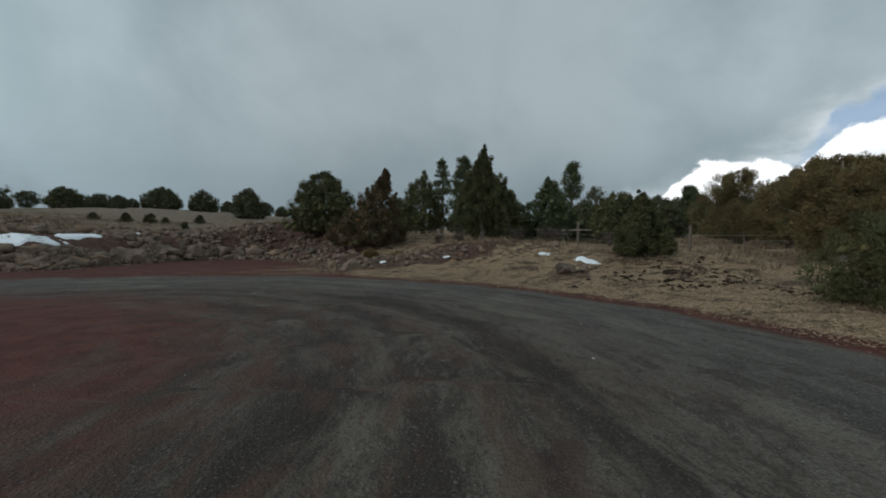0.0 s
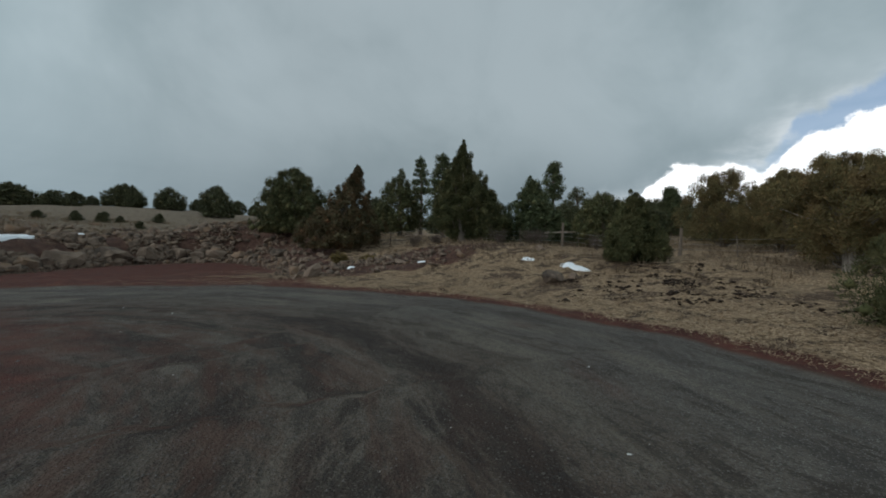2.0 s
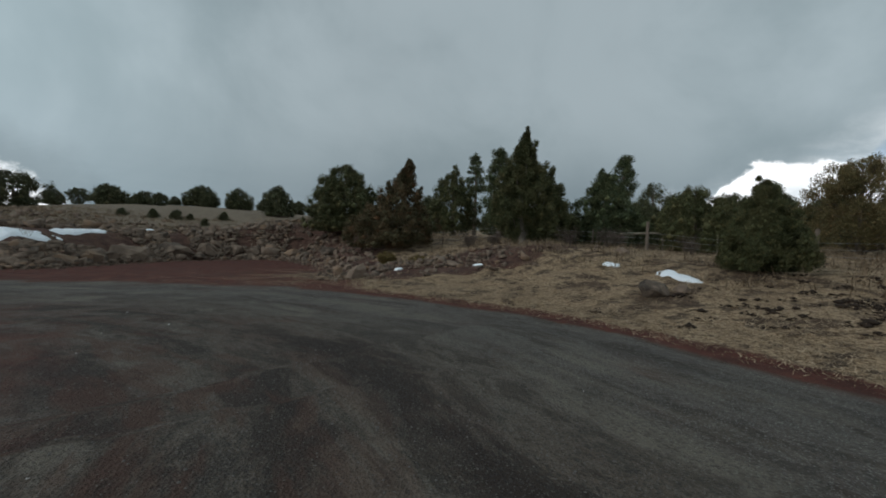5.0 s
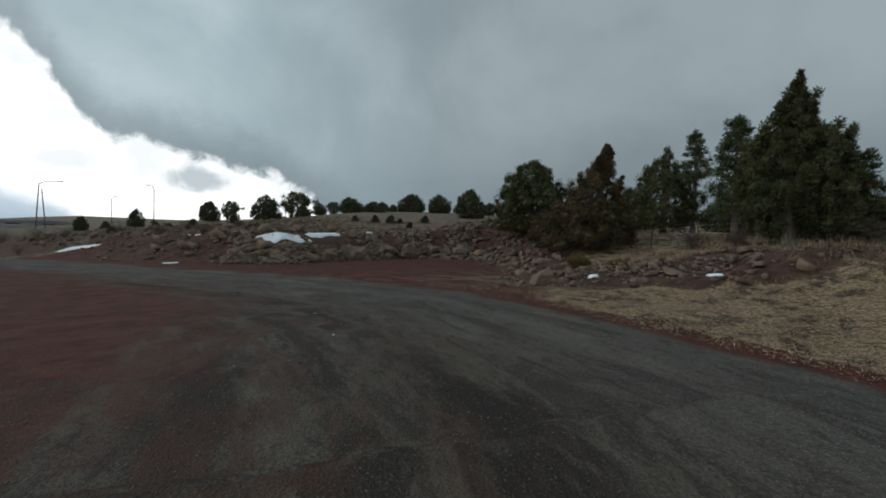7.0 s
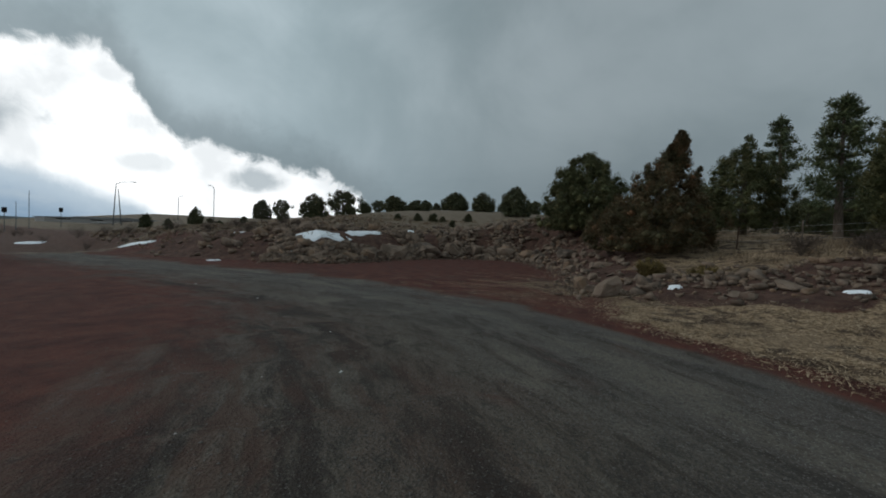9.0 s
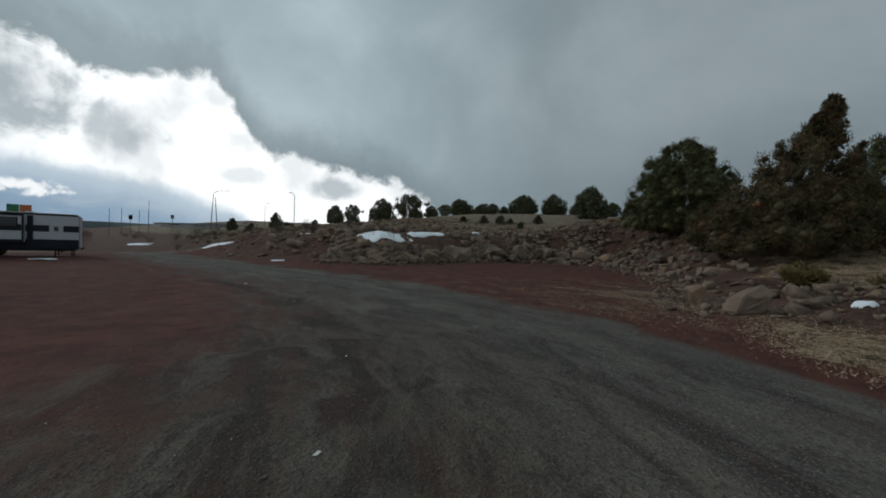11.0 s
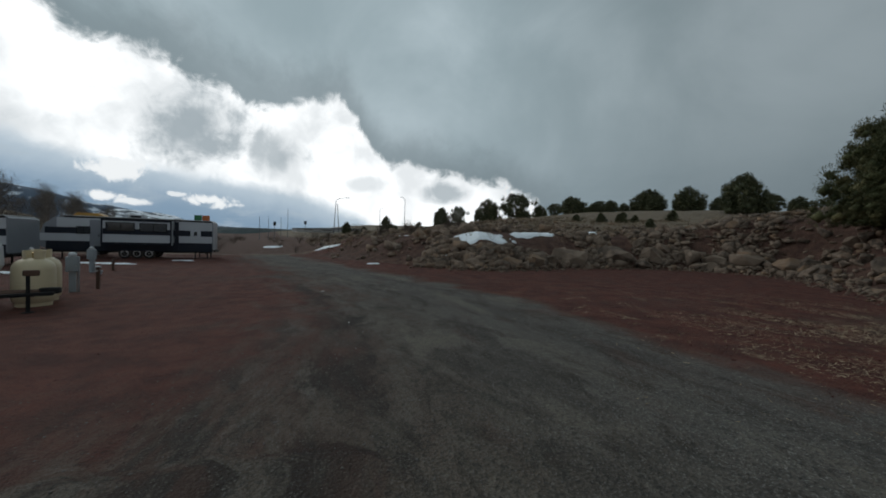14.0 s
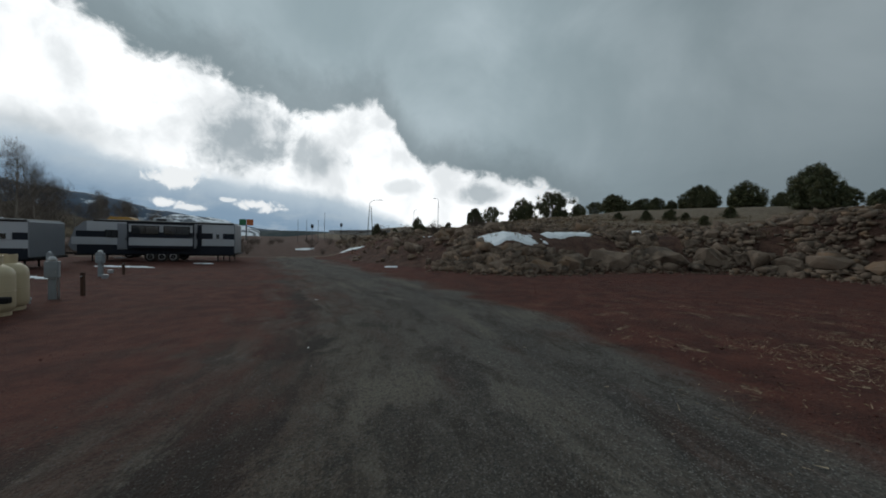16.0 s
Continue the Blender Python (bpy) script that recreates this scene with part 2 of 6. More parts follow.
def ground_material():
    m, n = material("earth")
    pos = n.add("ShaderNodeNewGeometry").outputs["Position"]

    def attr(k):
        return n.add("ShaderNodeAttribute", {"attribute_name": k}).outputs["Fac"]

    drive, straw, rocky, hill = attr("drive"), attr("straw"), attr("rocky"), attr("hill")
    run = n.vec(attr("across"), n.math("MULTIPLY", attr("along"), 0.24))
    bend = n.vec(n.math("MULTIPLY", attr("across"), 0.9), n.math("MULTIPLY", attr("along"), 0.42))
    wide = n.noise(pos, 0.35, 5.0, 0.6)
    mid = n.noise(pos, 1.7, 6.0, 0.62)
    fine = n.noise(pos, 14.0, 5.0, 0.65)
    grit = n.add("ShaderNodeTexVoronoi", {"feature": "F1"}, Vector=pos, Scale=38.0)
    grit2 = n.add("ShaderNodeTexVoronoi", {"feature": "F1"}, Vector=pos, Scale=95.0)
    stone = n.add("ShaderNodeSeparateColor", Color=grit.outputs["Color"])
    stone2 = n.add("ShaderNodeSeparateColor", Color=grit2.outputs["Color"])
    streak = n.noise(run, 1.5, 6.0, 0.6, 0.35)
    streak2 = n.noise(run, 0.5, 4.0, 0.55, 0.2)
    blot = n.noise(bend, 0.85, 7.0, 0.68, 0.8)
    clod = n.noise(n.vec(n.math("MULTIPLY", attr("across"), 1.0), n.math("MULTIPLY", attr("along"), 0.45)), 4.5, 6.0, 0.7, 0.5)
    pock = n.noise(pos, 26.0, 4.0, 0.7)
    # grey gravelled drive with darker, browner wheel runs
    gray = n.mix(n.ramp(streak, 0.36, 0.62), (0.090, 0.069, 0.052), (0.136, 0.113, 0.088))
    gray = n.mix(n.math("MULTIPLY", n.ramp(mid, 0.52, 0.70), 0.55), gray, (0.042, 0.034, 0.027))
    gray = n.mix(n.math("MULTIPLY", n.ramp(streak2, 0.50, 0.64), 0.6), gray, (0.088, 0.056, 0.042))
    gray = n.mix(n.math("MULTIPLY", n.ramp(wide, 0.5, 0.72), 0.5), gray, (0.092, 0.090, 0.080))
    gray = n.mix(n.math("MULTIPLY", n.ramp(blot, 0.545, 0.585), 0.75), gray, (0.037, 0.027, 0.021))
    gray = n.mix(n.math("MULTIPLY", n.ramp(blot, 0.44, 0.36), 0.6), gray, (0.142, 0.126, 0.101))
    gray = n.mix(n.math("MULTIPLY", n.ramp(n.math("ADD", attr("across"), n.math("MULTIPLY", mid, 3.0)), 6.0, 2.6), 0.35), gray, (0.150, 0.132, 0.112))
    # shaded and lit sides of small clods and bumps, put into the colour
    gray = n.mix(n.math("MULTIPLY", n.ramp(clod, 0.50, 0.64), 0.6), gray, (0.034, 0.029, 0.022))
    gray = n.mix(n.math("MULTIPLY", n.ramp(clod, 0.45, 0.34), 0.45), gray, (0.160, 0.142, 0.114))
    gray = n.mix(n.math("MULTIPLY", n.ramp(pock, 0.52, 0.68), 0.45), gray, (0.036, 0.031, 0.025))
    gray = n.mix(n.math("MULTIPLY", n.ramp(pock, 0.46, 0.34), 0.4), gray, (0.160, 0.150, 0.120))
    gray = n.mix(n.math("MULTIPLY", n.ramp(stone2.outputs[1], 0.2, 0.9), 0.3), gray, (0.115, 0.108, 0.10))
    gray = n.mix(n.math("MULTIPLY", n.ramp(stone2.outputs[2], 0.55, 0.95), 0.45), gray, (0.018, 0.016, 0.015))
    # dark damp wheel tracks, broken up, and a strip of blue grey gravel along the eastern side
    grain = n.noise(run, 7.0, 5.0, 0.7, 0.4)
    sway = n.math("ADD", attr("across"), n.math("ADD", n.math("MULTIPLY", n.math("SUBTRACT", blot, 0.5), 2.4), n.math("MULTIPLY", n.math("SUBTRACT", grain, 0.5), 0.8)))
    for at, half, weight in ((0.9, 0.3, 0.6), (2.3, 0.25, 0.7), (4.6, 0.5, 0.95), (5.8, 0.3, 0.8), (7.0, 0.55, 0.9), (8.4, 0.4, 0.75)):
        band = n.ramp(n.math("ABSOLUTE", n.math("SUBTRACT", sway, at)), half, half * 0.35)
        gap = n.ramp(n.noise(n.vec(n.math("ADD", attr("across"), at * 7.0), n.math("MULTIPLY", attr("along"), 0.5)), 0.55, 4.0, 0.6), 0.40, 0.53)
        gray = n.mix(n.math("MULTIPLY", n.math("MULTIPLY", band, gap), weight), gray, (0.030, 0.022, 0.018))
    strip = n.ramp(n.math("ADD", sway, n.math("MULTIPLY", wide, 3.0)), 5.4, 3.0)
    gray = n.mix(n.math("MULTIPLY", strip, 0.28), gray, (0.100, 0.098, 0.094))
    scuff = n.ramp(n.noise(n.vec(n.math("MULTIPLY", attr("across"), 1.3), n.math("MULTIPLY", attr("along"), 0.35)), 1.9, 7.0, 0.72, 0.9), 0.52, 0.60)
    gray = n.mix(n.math("MULTIPLY", scuff, 0.7), gray, (0.044, 0.034, 0.027))
    dusty = n.ramp(n.noise(n.vec(n.math("MULTIPLY", attr("across"), 0.8), n.math("MULTIPLY", attr("along"), 0.22)), 1.3, 6.0, 0.65, 0.5), 0.52, 0.66)
    gray = n.mix(n.math("MULTIPLY", dusty, 0.55), gray, (0.168, 0.146, 0.116))
    chips = n.math("MULTIPLY", n.ramp(stone2.outputs[0], 0.86, 0.95), n.math("ADD", n.math("MULTIPLY", strip, 0.45), 0.22))
    gray = n.mix(chips, gray, (0.27, 0.26, 0.24))
    pits = n.math("MULTIPLY", n.ramp(stone.outputs[1], 0.72, 0.9), 0.5)
    gray = n.mix(pits, gray, (0.040, 0.036, 0.033))
    # red-brown earth dragged out along the western wheel runs
    dragged = n.math("MULTIPLY", n.ramp(attr("across"), 3.2, 6.5), n.ramp(n.noise(run, 2.3, 5.0, 0.65, 0.5), 0.46, 0.60))
    gray = n.mix(n.math("MULTIPLY", dragged, 0.6), gray, (0.082, 0.042, 0.030))
    # red volcanic cinder
    red = n.mix(n.ramp(mid, 0.32, 0.68), (0.056, 0.0185, 0.0130), (0.128, 0.042, 0.028))
    red = n.mix(n.math("MULTIPLY", n.ramp(wide, 0.5, 0.7), 0.5), red, (0.074, 0.038, 0.029))
    red = n.mix(n.math("MULTIPLY", n.ramp(stone2.outputs[0], 0.3, 0.9), 0.4), red, (0.125, 0.045, 0.032))
    red = n.mix(n.math("MULTIPLY", n.ramp(pock, 0.50, 0.66), 0.6), red, (0.020, 0.009, 0.008))
    chaff = n.math("ADD", n.math("MULTIPLY", n.noise(pos, 1.1, 6.0, 0.72, 0.6), 0.7), n.math("MULTIPLY", fine, 0.3))
    red = n.mix(n.math("MULTIPLY", n.ramp(chaff, 0.56, 0.66), attr("chaff")), red, (0.30, 0.23, 0.15))
    # bleached straw over brown soil
    tan = n.mix(n.ramp(fine, 0.34, 0.62), (0.115, 0.073, 0.043), (0.43, 0.310, 0.195))
    tan = n.mix(n.math("MULTIPLY", n.ramp(mid, 0.51, 0.62), 0.9), tan, (0.050, 0.032, 0.022))
    tan = n.mix(n.math("MULTIPLY", n.ramp(wide, 0.52, 0.7), 0.5), tan, (0.20, 0.142, 0.095))
    tan = n.mix(n.math("MULTIPLY", n.ramp(n.noise(pos, 0.75, 6.0, 0.68, 0.6), 0.51, 0.60), 0.85), tan, (0.062, 0.038, 0.026))
    # bare reddish soil among rubble
    soil = n.mix(n.ramp(mid, 0.34, 0.66), (0.050, 0.023, 0.017), (0.115, 0.060, 0.043))
    soil = n.mix(n.math("MULTIPLY", n.ramp(fine, 0.45, 0.75), 0.6), soil, (0.125, 0.092, 0.070))
    # dry brushy hillside
    brush = n.mix(n.ramp(mid, 0.3, 0.7), (0.085, 0.066, 0.047), (0.235, 0.180, 0.125))
    brush = n.mix(n.math("MULTIPLY", n.ramp(wide, 0.45, 0.65), 0.6), brush, (0.175, 0.138, 0.10))
    brush = n.mix(n.math("MULTIPLY", n.ramp(fine, 0.5, 0.7), 0.5), brush, (0.055, 0.046, 0.034))
    edge = n.math("MULTIPLY", n.math("SUBTRACT", n.noise(pos, 0.9, 6.0, 0.65), 0.5), 1.5)

    def cut(v):
        return n.ramp(n.math("ADD", v, edge), 0.35, 0.65)

    soft = n.ramp(n.math("ADD", drive, n.math("ADD", n.math("MULTIPLY", n.math("SUBTRACT", streak, 0.5), 1.0), n.math("MULTIPLY", n.math("SUBTRACT", blot, 0.5), 1.2))), 0.22, 0.95)
    col = n.mix(soft, red, gray)
    col = n.mix(cut(hill), col, brush)
    col = n.mix(cut(rocky), col, soil)
    col = n.mix(cut(straw), col, tan)
    h = n.math("ADD", n.math("MULTIPLY", grit.outputs[0], 0.5), n.math("MULTIPLY", fine, 0.9))
    h = n.math("ADD", h, n.math("MULTIPLY", grit2.outputs[0], 0.25))
    h = n.math("ADD", h, n.math("MULTIPLY", n.math("ADD", n.math("MULTIPLY", streak, 1.2), n.math("MULTIPLY", clod, -1.6)), n.ramp(drive, 0.3, 0.9)))
    finish(n, col, 0.93, h, 0.8, 0.05, spec=0.25)
    return m


def leaf_material(name, dark, light, tip):
    m, n = material(name)
    g = n.add("ShaderNodeNewGeometry")
    r = g.outputs["Random Per Island"]
    obj = n.add("ShaderNodeObjectInfo").outputs["Random"]
    c = n.mix(r, dark, light)
    c = n.mix(n.ramp(r, 0.86, 0.99), c, tip)
    c = n.mix(n.math("MULTIPLY", n.ramp(n.noise(g.outputs["Position"], 1.1, 3.0), 0.45, 0.7), 0.5), c, tuple(0.75 * v for v in tip))
    c = n.mix(n.math("MULTIPLY", obj, 0.25), c, dark)
    finish(n, c, 0.75, spec=0.2)
    return m


def bark_material(name, a, b):
    m, n = material(name)
    pos = n.add("ShaderNodeTexCoord").outputs["Object"]
    s = n.add("ShaderNodeMapping", Vector=pos, Scale=(9.0, 9.0, 1.6))
    v = n.noise(s, 2.0, 5.0, 0.65)
    finish(n, n.mix(n.ramp(v, 0.3, 0.7), a, b), 0.95, v, 0.6, 0.02, spec=0.2)
    return m


def rock_material():
    m, n = material("basalt")
    pos = n.add("ShaderNodeTexCoord").outputs["Object"]
    obj = n.add("ShaderNodeObjectInfo").outputs["Random"]
    isl = n.add("ShaderNodeNewGeometry").outputs["Random Per Island"]
    v, f = n.noise(pos, 2.2, 6.0, 0.62), n.noise(pos, 22.0, 5.0, 0.7)
    pick = n.math("FRACT", n.math("ADD", obj, isl))
    base = n.mix(pick, (0.042, 0.032, 0.025), (0.215, 0.155, 0.115))
    base = n.mix(n.math("MULTIPLY", n.ramp(pick, 0.84, 0.88), 0.7), base, (0.21, 0.125, 0.070))
    c = n.mix(n.ramp(v, 0.35, 0.68), base, (0.215, 0.160, 0.120))
    c = n.mix(n.math("MULTIPLY", n.ramp(n.noise(pos, 3.3, 4.0), 0.56, 0.7), 0.55), c, (0.11, 0.058, 0.042))
    c = n.mix(n.math("MULTIPLY", n.ramp(f, 0.56, 0.72), 0.35), c, (0.245, 0.215, 0.180))
    finish(n, c, 0.9, n.math("ADD", v, n.math("MULTIPLY", f, 0.35)), 0.7, 0.06, spec=0.3)
    return m


def plain(name, color, rough=0.5, metal=0.0, dirt=0.25, scale=3.0, dirt_color=(0.10, 0.075, 0.055), spec=0.5, **more):
    m, n = material(name)
    pos = n.add("ShaderNodeTexCoord").outputs["Object"]
    v, f = n.noise(pos, scale, 6.0, 0.65), n.noise(pos, scale * 9, 4.0, 0.6)
    c = n.mix(n.math("MULTIPLY", n.ramp(v, 0.42, 0.75), dirt), color, dirt_color)
    c = n.mix(n.math("MULTIPLY", n.ramp(f, 0.5, 0.8), dirt * 0.5), c, dirt_color)
    finish(n, c, n.math("ADD", n.math("MULTIPLY", v, 0.25), rough - 0.12), f, 0.08, 0.004, metal, spec, **more)
    return m


EARTH = ground_material()
ROCK = rock_material()
JUNIPER = leaf_material("juniper_leaf", (0.041, 0.048, 0.021), (0.098, 0.105, 0.044), (0.171, 0.144, 0.063))
JUNIPER_FAR = leaf_material("far_juniper_leaf", (0.039, 0.045, 0.023), (0.083, 0.090, 0.044), (0.134, 0.122, 0.059))
RUSTY = leaf_material("rusty_leaf", (0.050, 0.046, 0.024), (0.108, 0.092, 0.046), (0.20, 0.100, 0.050))
OLIVE = leaf_material("olive_leaf", (0.080, 0.072, 0.032), (0.195, 0.158, 0.070), (0.28, 0.172, 0.082))
NEEDLE = leaf_material("pine_needle", (0.039, 0.052, 0.026), (0.093, 0.115, 0.052), (0.146, 0.149, 0.068))
BARK = bark_material("bark", (0.055, 0.042, 0.033), (0.17, 0.135, 0.11))
PALE_BARK = bark_material("pale_bark", (0.14, 0.12, 0.10), (0.34, 0.30, 0.26))
SNOW = plain("old_snow", (0.80, 0.84, 0.88), 0.7, dirt=0.18, scale=1.6, dirt_color=(0.45, 0.42, 0.40))

# ---------- mesh helpers ----------


def mesh_object(name, verts, faces, mat, parent=None, smooth=False, label=""):
    me = bpy.data.meshes.new(name)
    verts, faces = np.asarray(verts, np.float32), np.asarray(faces, np.int32)
    k = faces.shape[1]
    me.vertices.add(len(verts))
    me.vertices.foreach_set("co", verts.ravel())
    me.loops.add(faces.size)
    me.loops.foreach_set("vertex_index", faces.ravel())
    me.polygons.add(len(faces))
    me.polygons.foreach_set("loop_start", np.arange(0, faces.size, k, dtype=np.int32))
    if smooth:
        me.polygons.foreach_set("use_smooth", np.ones(len(faces), bool))
    me.update(calc_edges=True)
    me.validate()
    me.materials.append(mat)
    ob = new(name, me)
    if parent is not None:
        ob.parent = parent
    if label:
        tagged(ob, label)
    return ob


def part(name, bm, mat, parent=None, label="", smooth=False):
    me = bpy.data.meshes.new(name)
    if smooth:
        for f in bm.faces:
            f.smooth = True
    bm.to_mesh(me)
    bm.free()
    me.materials.append(mat)
    ob = new(name, me)
    if parent is not None:
        ob.parent = parent
    if label:
        tagged(ob, label)
    return ob


def box(cx, cy, cz, sx, sy, sz, bevel=0.0, segments=2, bm=None):
    bm = bm or bmesh.new()
    r = bmesh.ops.create_cube(bm, size=1.0, matrix=Matrix.LocRotScale((cx, cy, cz), None, (sx, sy, sz)))
    if bevel:
        edges = {e for v in r["verts"] for e in v.link_edges}
        bmesh.ops.bevel(bm, geom=list(edges), offset=bevel, segments=segments, affect="EDGES", profile=0.5)
    return bm


def rod(a, b, r0, r1=None, sides=8, bm=None):
    """A round bar from a to b."""
    bm = bm or bmesh.new()
    a, b = Vector(a), Vector(b)
    turn = (b - a).to_track_quat("Z", "Y").to_matrix().to_4x4()
    m = Matrix.Translation((a + b) / 2) @ turn
    bmesh.ops.create_cone(bm, cap_ends=True, segments=sides, radius1=r0, radius2=r0 if r1 is None else r1, depth=(b - a).length, matrix=m)
    return bm


def lathe(profile, sides=20, bm=None):
    """Turns (radius, height) pairs about the upright axis."""
    bm = bm or bmesh.new()
    rings = []
    for r, h in profile:
        rings.append([bm.verts.new((r * math.cos(2 * math.pi * i / sides), r * math.sin(2 * math.pi * i / sides), h)) for i in range(sides)])
    for lo, hi in zip(rings, rings[1:]):
        for i in range(sides):
            bm.faces.new((lo[i], lo[(i + 1) % sides], hi[(i + 1) % sides], hi[i]))
    bm.faces.new(list(reversed(rings[0])))
    bm.faces.new(rings[-1])
    return bm


def tube_mesh(paths, sides=5):
    """Joined tapering tubes: paths of (points, radii). Returns vertices and quads."""
    verts, faces = [], []
    ring = [(math.cos(2 * math.pi * i / sides), math.sin(2 * math.pi * i / sides)) for i in range(sides)]
    for pts, radii in paths:
        start = len(verts)
        for k, (p, r) in enumerate(zip(pts, radii)):
            q = Vector(pts[min(k + 1, len(pts) - 1)]) - Vector(pts[max(k - 1, 0)])
            q = q.normalized() if q.length > 1e-6 else Vector((0, 0, 1))
            u = q.cross(Vector((0.31, 0.87, 0.37))).normalized()
            v = q.cross(u)
            for c, s in ring:
                verts.append(tuple(Vector(p) + (u * c + v * s) * r))
        for k in range(len(pts) - 1):
            for i in range(sides):
                a, b = start + k * sides + i, start + k * sides + (i + 1) % sides
                faces.append((a, b, b + sides, a + sides))
    return verts, faces

# ---------- ground ----------


def spaced(lo, hi, cell, outer, growth=1.22):
    mid = list(np.arange(lo, hi + cell / 2, cell))
    left, right, s = [], [], cell
    a, b = mid[0], mid[-1]
    while a > -outer or b < outer:
        s = min(s * growth, 160)
        a, b = a - s, b + s
        if a > -outer * 1.05:
            left.append(a)
        if b < outer * 1.05:
            right.append(b)
    return np.array(left[::-1] + mid + right)


def build_ground():
    xs, ys = spaced(-32, 14, 0.2, 2400), spaced(0, 45, 0.2, 2400)
    X, Y = np.meshgrid(xs, ys)
    x, y = X.ravel(), Y.ravel()
    z = ground_z(x, y)
    nx, ny = len(xs), len(ys)
    i = (np.arange(ny - 1)[:, None] * nx + np.arange(nx - 1)[None, :]).ravel()
    ob = mesh_object("ground", np.column_stack([x, y, z]), np.column_stack([i, i + 1, i + nx + 1, i + nx]), EARTH, smooth=True)
    d = off_level(x, y)
    road_d, _ = segment_distance(x, y, DRIVE, True)
    on_road = inside(x, y, DRIVE)
    right_d, along = segment_distance(x, y, RIGHT_EDGE, False)
    signed = np.where(on_road, road_d, -road_d)
    sharp = right_d < road_d + 0.01
    far_west = step(-x, 44, 60)
    drive = np.where(sharp, step(signed + 0.9 * step(-x, 4.0, 7.0) * lumps(x, y, 1.4, 58), -0.35 - 0.8 * step(-x, 4.0, 7.0), 0.25 + 0.6 * step(-x, 4.0, 7.0)), step(signed, -2.2, 4.2))
    east = step(x, -7.5, -4.5) * (1 - step(x, 60, 90))
    straw = east * step(d, 0.35, 1.3) * (1 - 0.35 * step(d, 16, 30))
    heap = np.zeros(x.shape)
    for hx, hy, hr in ((-2.8, 24.0, 3.0), (0.4, 24.8, 2.4), (-6.5, 25.5, 3.2), (2.6, 24.6, 1.8), (1.4, 23.2, 1.6), (4.2, 25.5, 1.6), (-1.0, 22.6, 1.5)):
        heap = np.maximum(heap, np.exp(-((x - hx) ** 2 + (y - hy) ** 2) / hr ** 2))
    rocky = np.maximum(step(d, 0.0, 0.8) * (1 - step(d, 6, 8.5)) * step(-x, 4.5, 7.0) * (1 - step(-x, 34, 44)), heap * 1.1)
    rocky = np.maximum(rocky, 0.8 * step(-x, 41, 48) * (1 - step(y, 19, 27)))
    straw = straw * (1 - 0.9 * step(heap, 0.35, 0.7))
    hill = np.maximum(step(d, 4, 8), np.maximum(step(-x, 41, 47), step(-y, 12, 26)))
    chaff = (1 - step(np.hypot((x + 9.0) / 1.3, y - 24.6), 3.5, 7.5))
    for key, val in (("drive", drive), ("straw", straw), ("rocky", rocky), ("hill", hill), ("across", right_d), ("along", along), ("chaff", chaff)):
        a = ob.data.attributes.new(key, "FLOAT", "POINT")
        a.data.foreach_set("value", np.asarray(val, np.float32))
    tagged(ob, "gravel drive and red cinder lot rising to dry grass hillside", "ground", kind="structure")


build_ground()

# ---------- trees ----------


def leaf_cloud(rng, centers, radii, per, length, width, up=0.25, core=0.62, tall=1.0):
    """Many small leaves about clump centres, with a small dark heart in each. Returns vertices and triangles."""
    c = np.repeat(np.asarray(centers, float), per, axis=0)
    r = np.repeat(np.asarray(radii, float), per)[:, None]
    w = rng.normal(size=c.shape)
    w /= np.linalg.norm(w, axis=1)[:, None]
    p = c + w * np.array([1, 1, tall]) * r * (rng.random((len(c), 1)) ** 0.45)
    b = w * 0.9 + rng.normal(size=c.shape) * 0.55
    b[:, 2] += up
    b /= np.linalg.norm(b, axis=1)[:, None]
    a = np.cross(b, rng.normal(size=c.shape))
    a /= np.linalg.norm(a, axis=1)[:, None] + 1e-9
    size = rng.uniform(0.6, 1.3, (len(c), 1))
    v = np.empty((len(c), 3, 3))
    v[:, 0], v[:, 1], v[:, 2] = p - a * width * size / 2, p + a * width * size / 2, p + b * length * size
    verts, faces = v.reshape(-1, 3), np.arange(len(c) * 3).reshape(-1, 3)
    if core:
        octa = np.array([(1, 0, 0), (-1, 0, 0), (0, 1, 0), (0, -1, 0), (0, 0, 1), (0, 0, -1)], float)
        tri = np.array([(0, 2, 4), (2, 1, 4), (1, 3, 4), (3, 0, 4), (2, 0, 5), (1, 2, 5), (3, 1, 5), (0, 3, 5)])
        n = len(centers)
        cv = np.asarray(centers)[:, None] + octa[None] * (np.asarray(radii)[:, None, None] * core * rng.uniform(0.7, 1.1, (n, 6, 1)))
        cf = tri[None] + (np.arange(n) * 6)[:, None, None] + len(verts)
        verts, faces = np.vstack([verts, cv.reshape(-1, 3)]), np.vstack([faces, cf.reshape(-1, 3)])
    return verts, faces


PROFILES = {
    "dome": ([0, 0.12, 0.35, 0.6, 0.82, 1.0], [0.75, 0.95, 1.0, 0.86, 0.58, 0.12]),
    "egg": ([0, 0.1, 0.3, 0.55, 0.8, 1.0], [0.72, 0.95, 1.0, 0.78, 0.42, 0.05]),
    "cone": ([0, 0.1, 0.3, 0.55, 0.8, 1.0], [0.65, 0.97, 0.9, 0.60, 0.24, 0.02]),
    "spire": ([0, 0.08, 0.22, 0.42, 0.65, 0.85, 1.0], [0.5, 0.85, 1.0, 0.95, 0.62, 0.26, 0.03]),
    "spread": ([0, 0.2, 0.45, 0.7, 0.9, 1.0], [0.5, 0.75, 1.0, 0.95, 0.6, 0.2]),
}


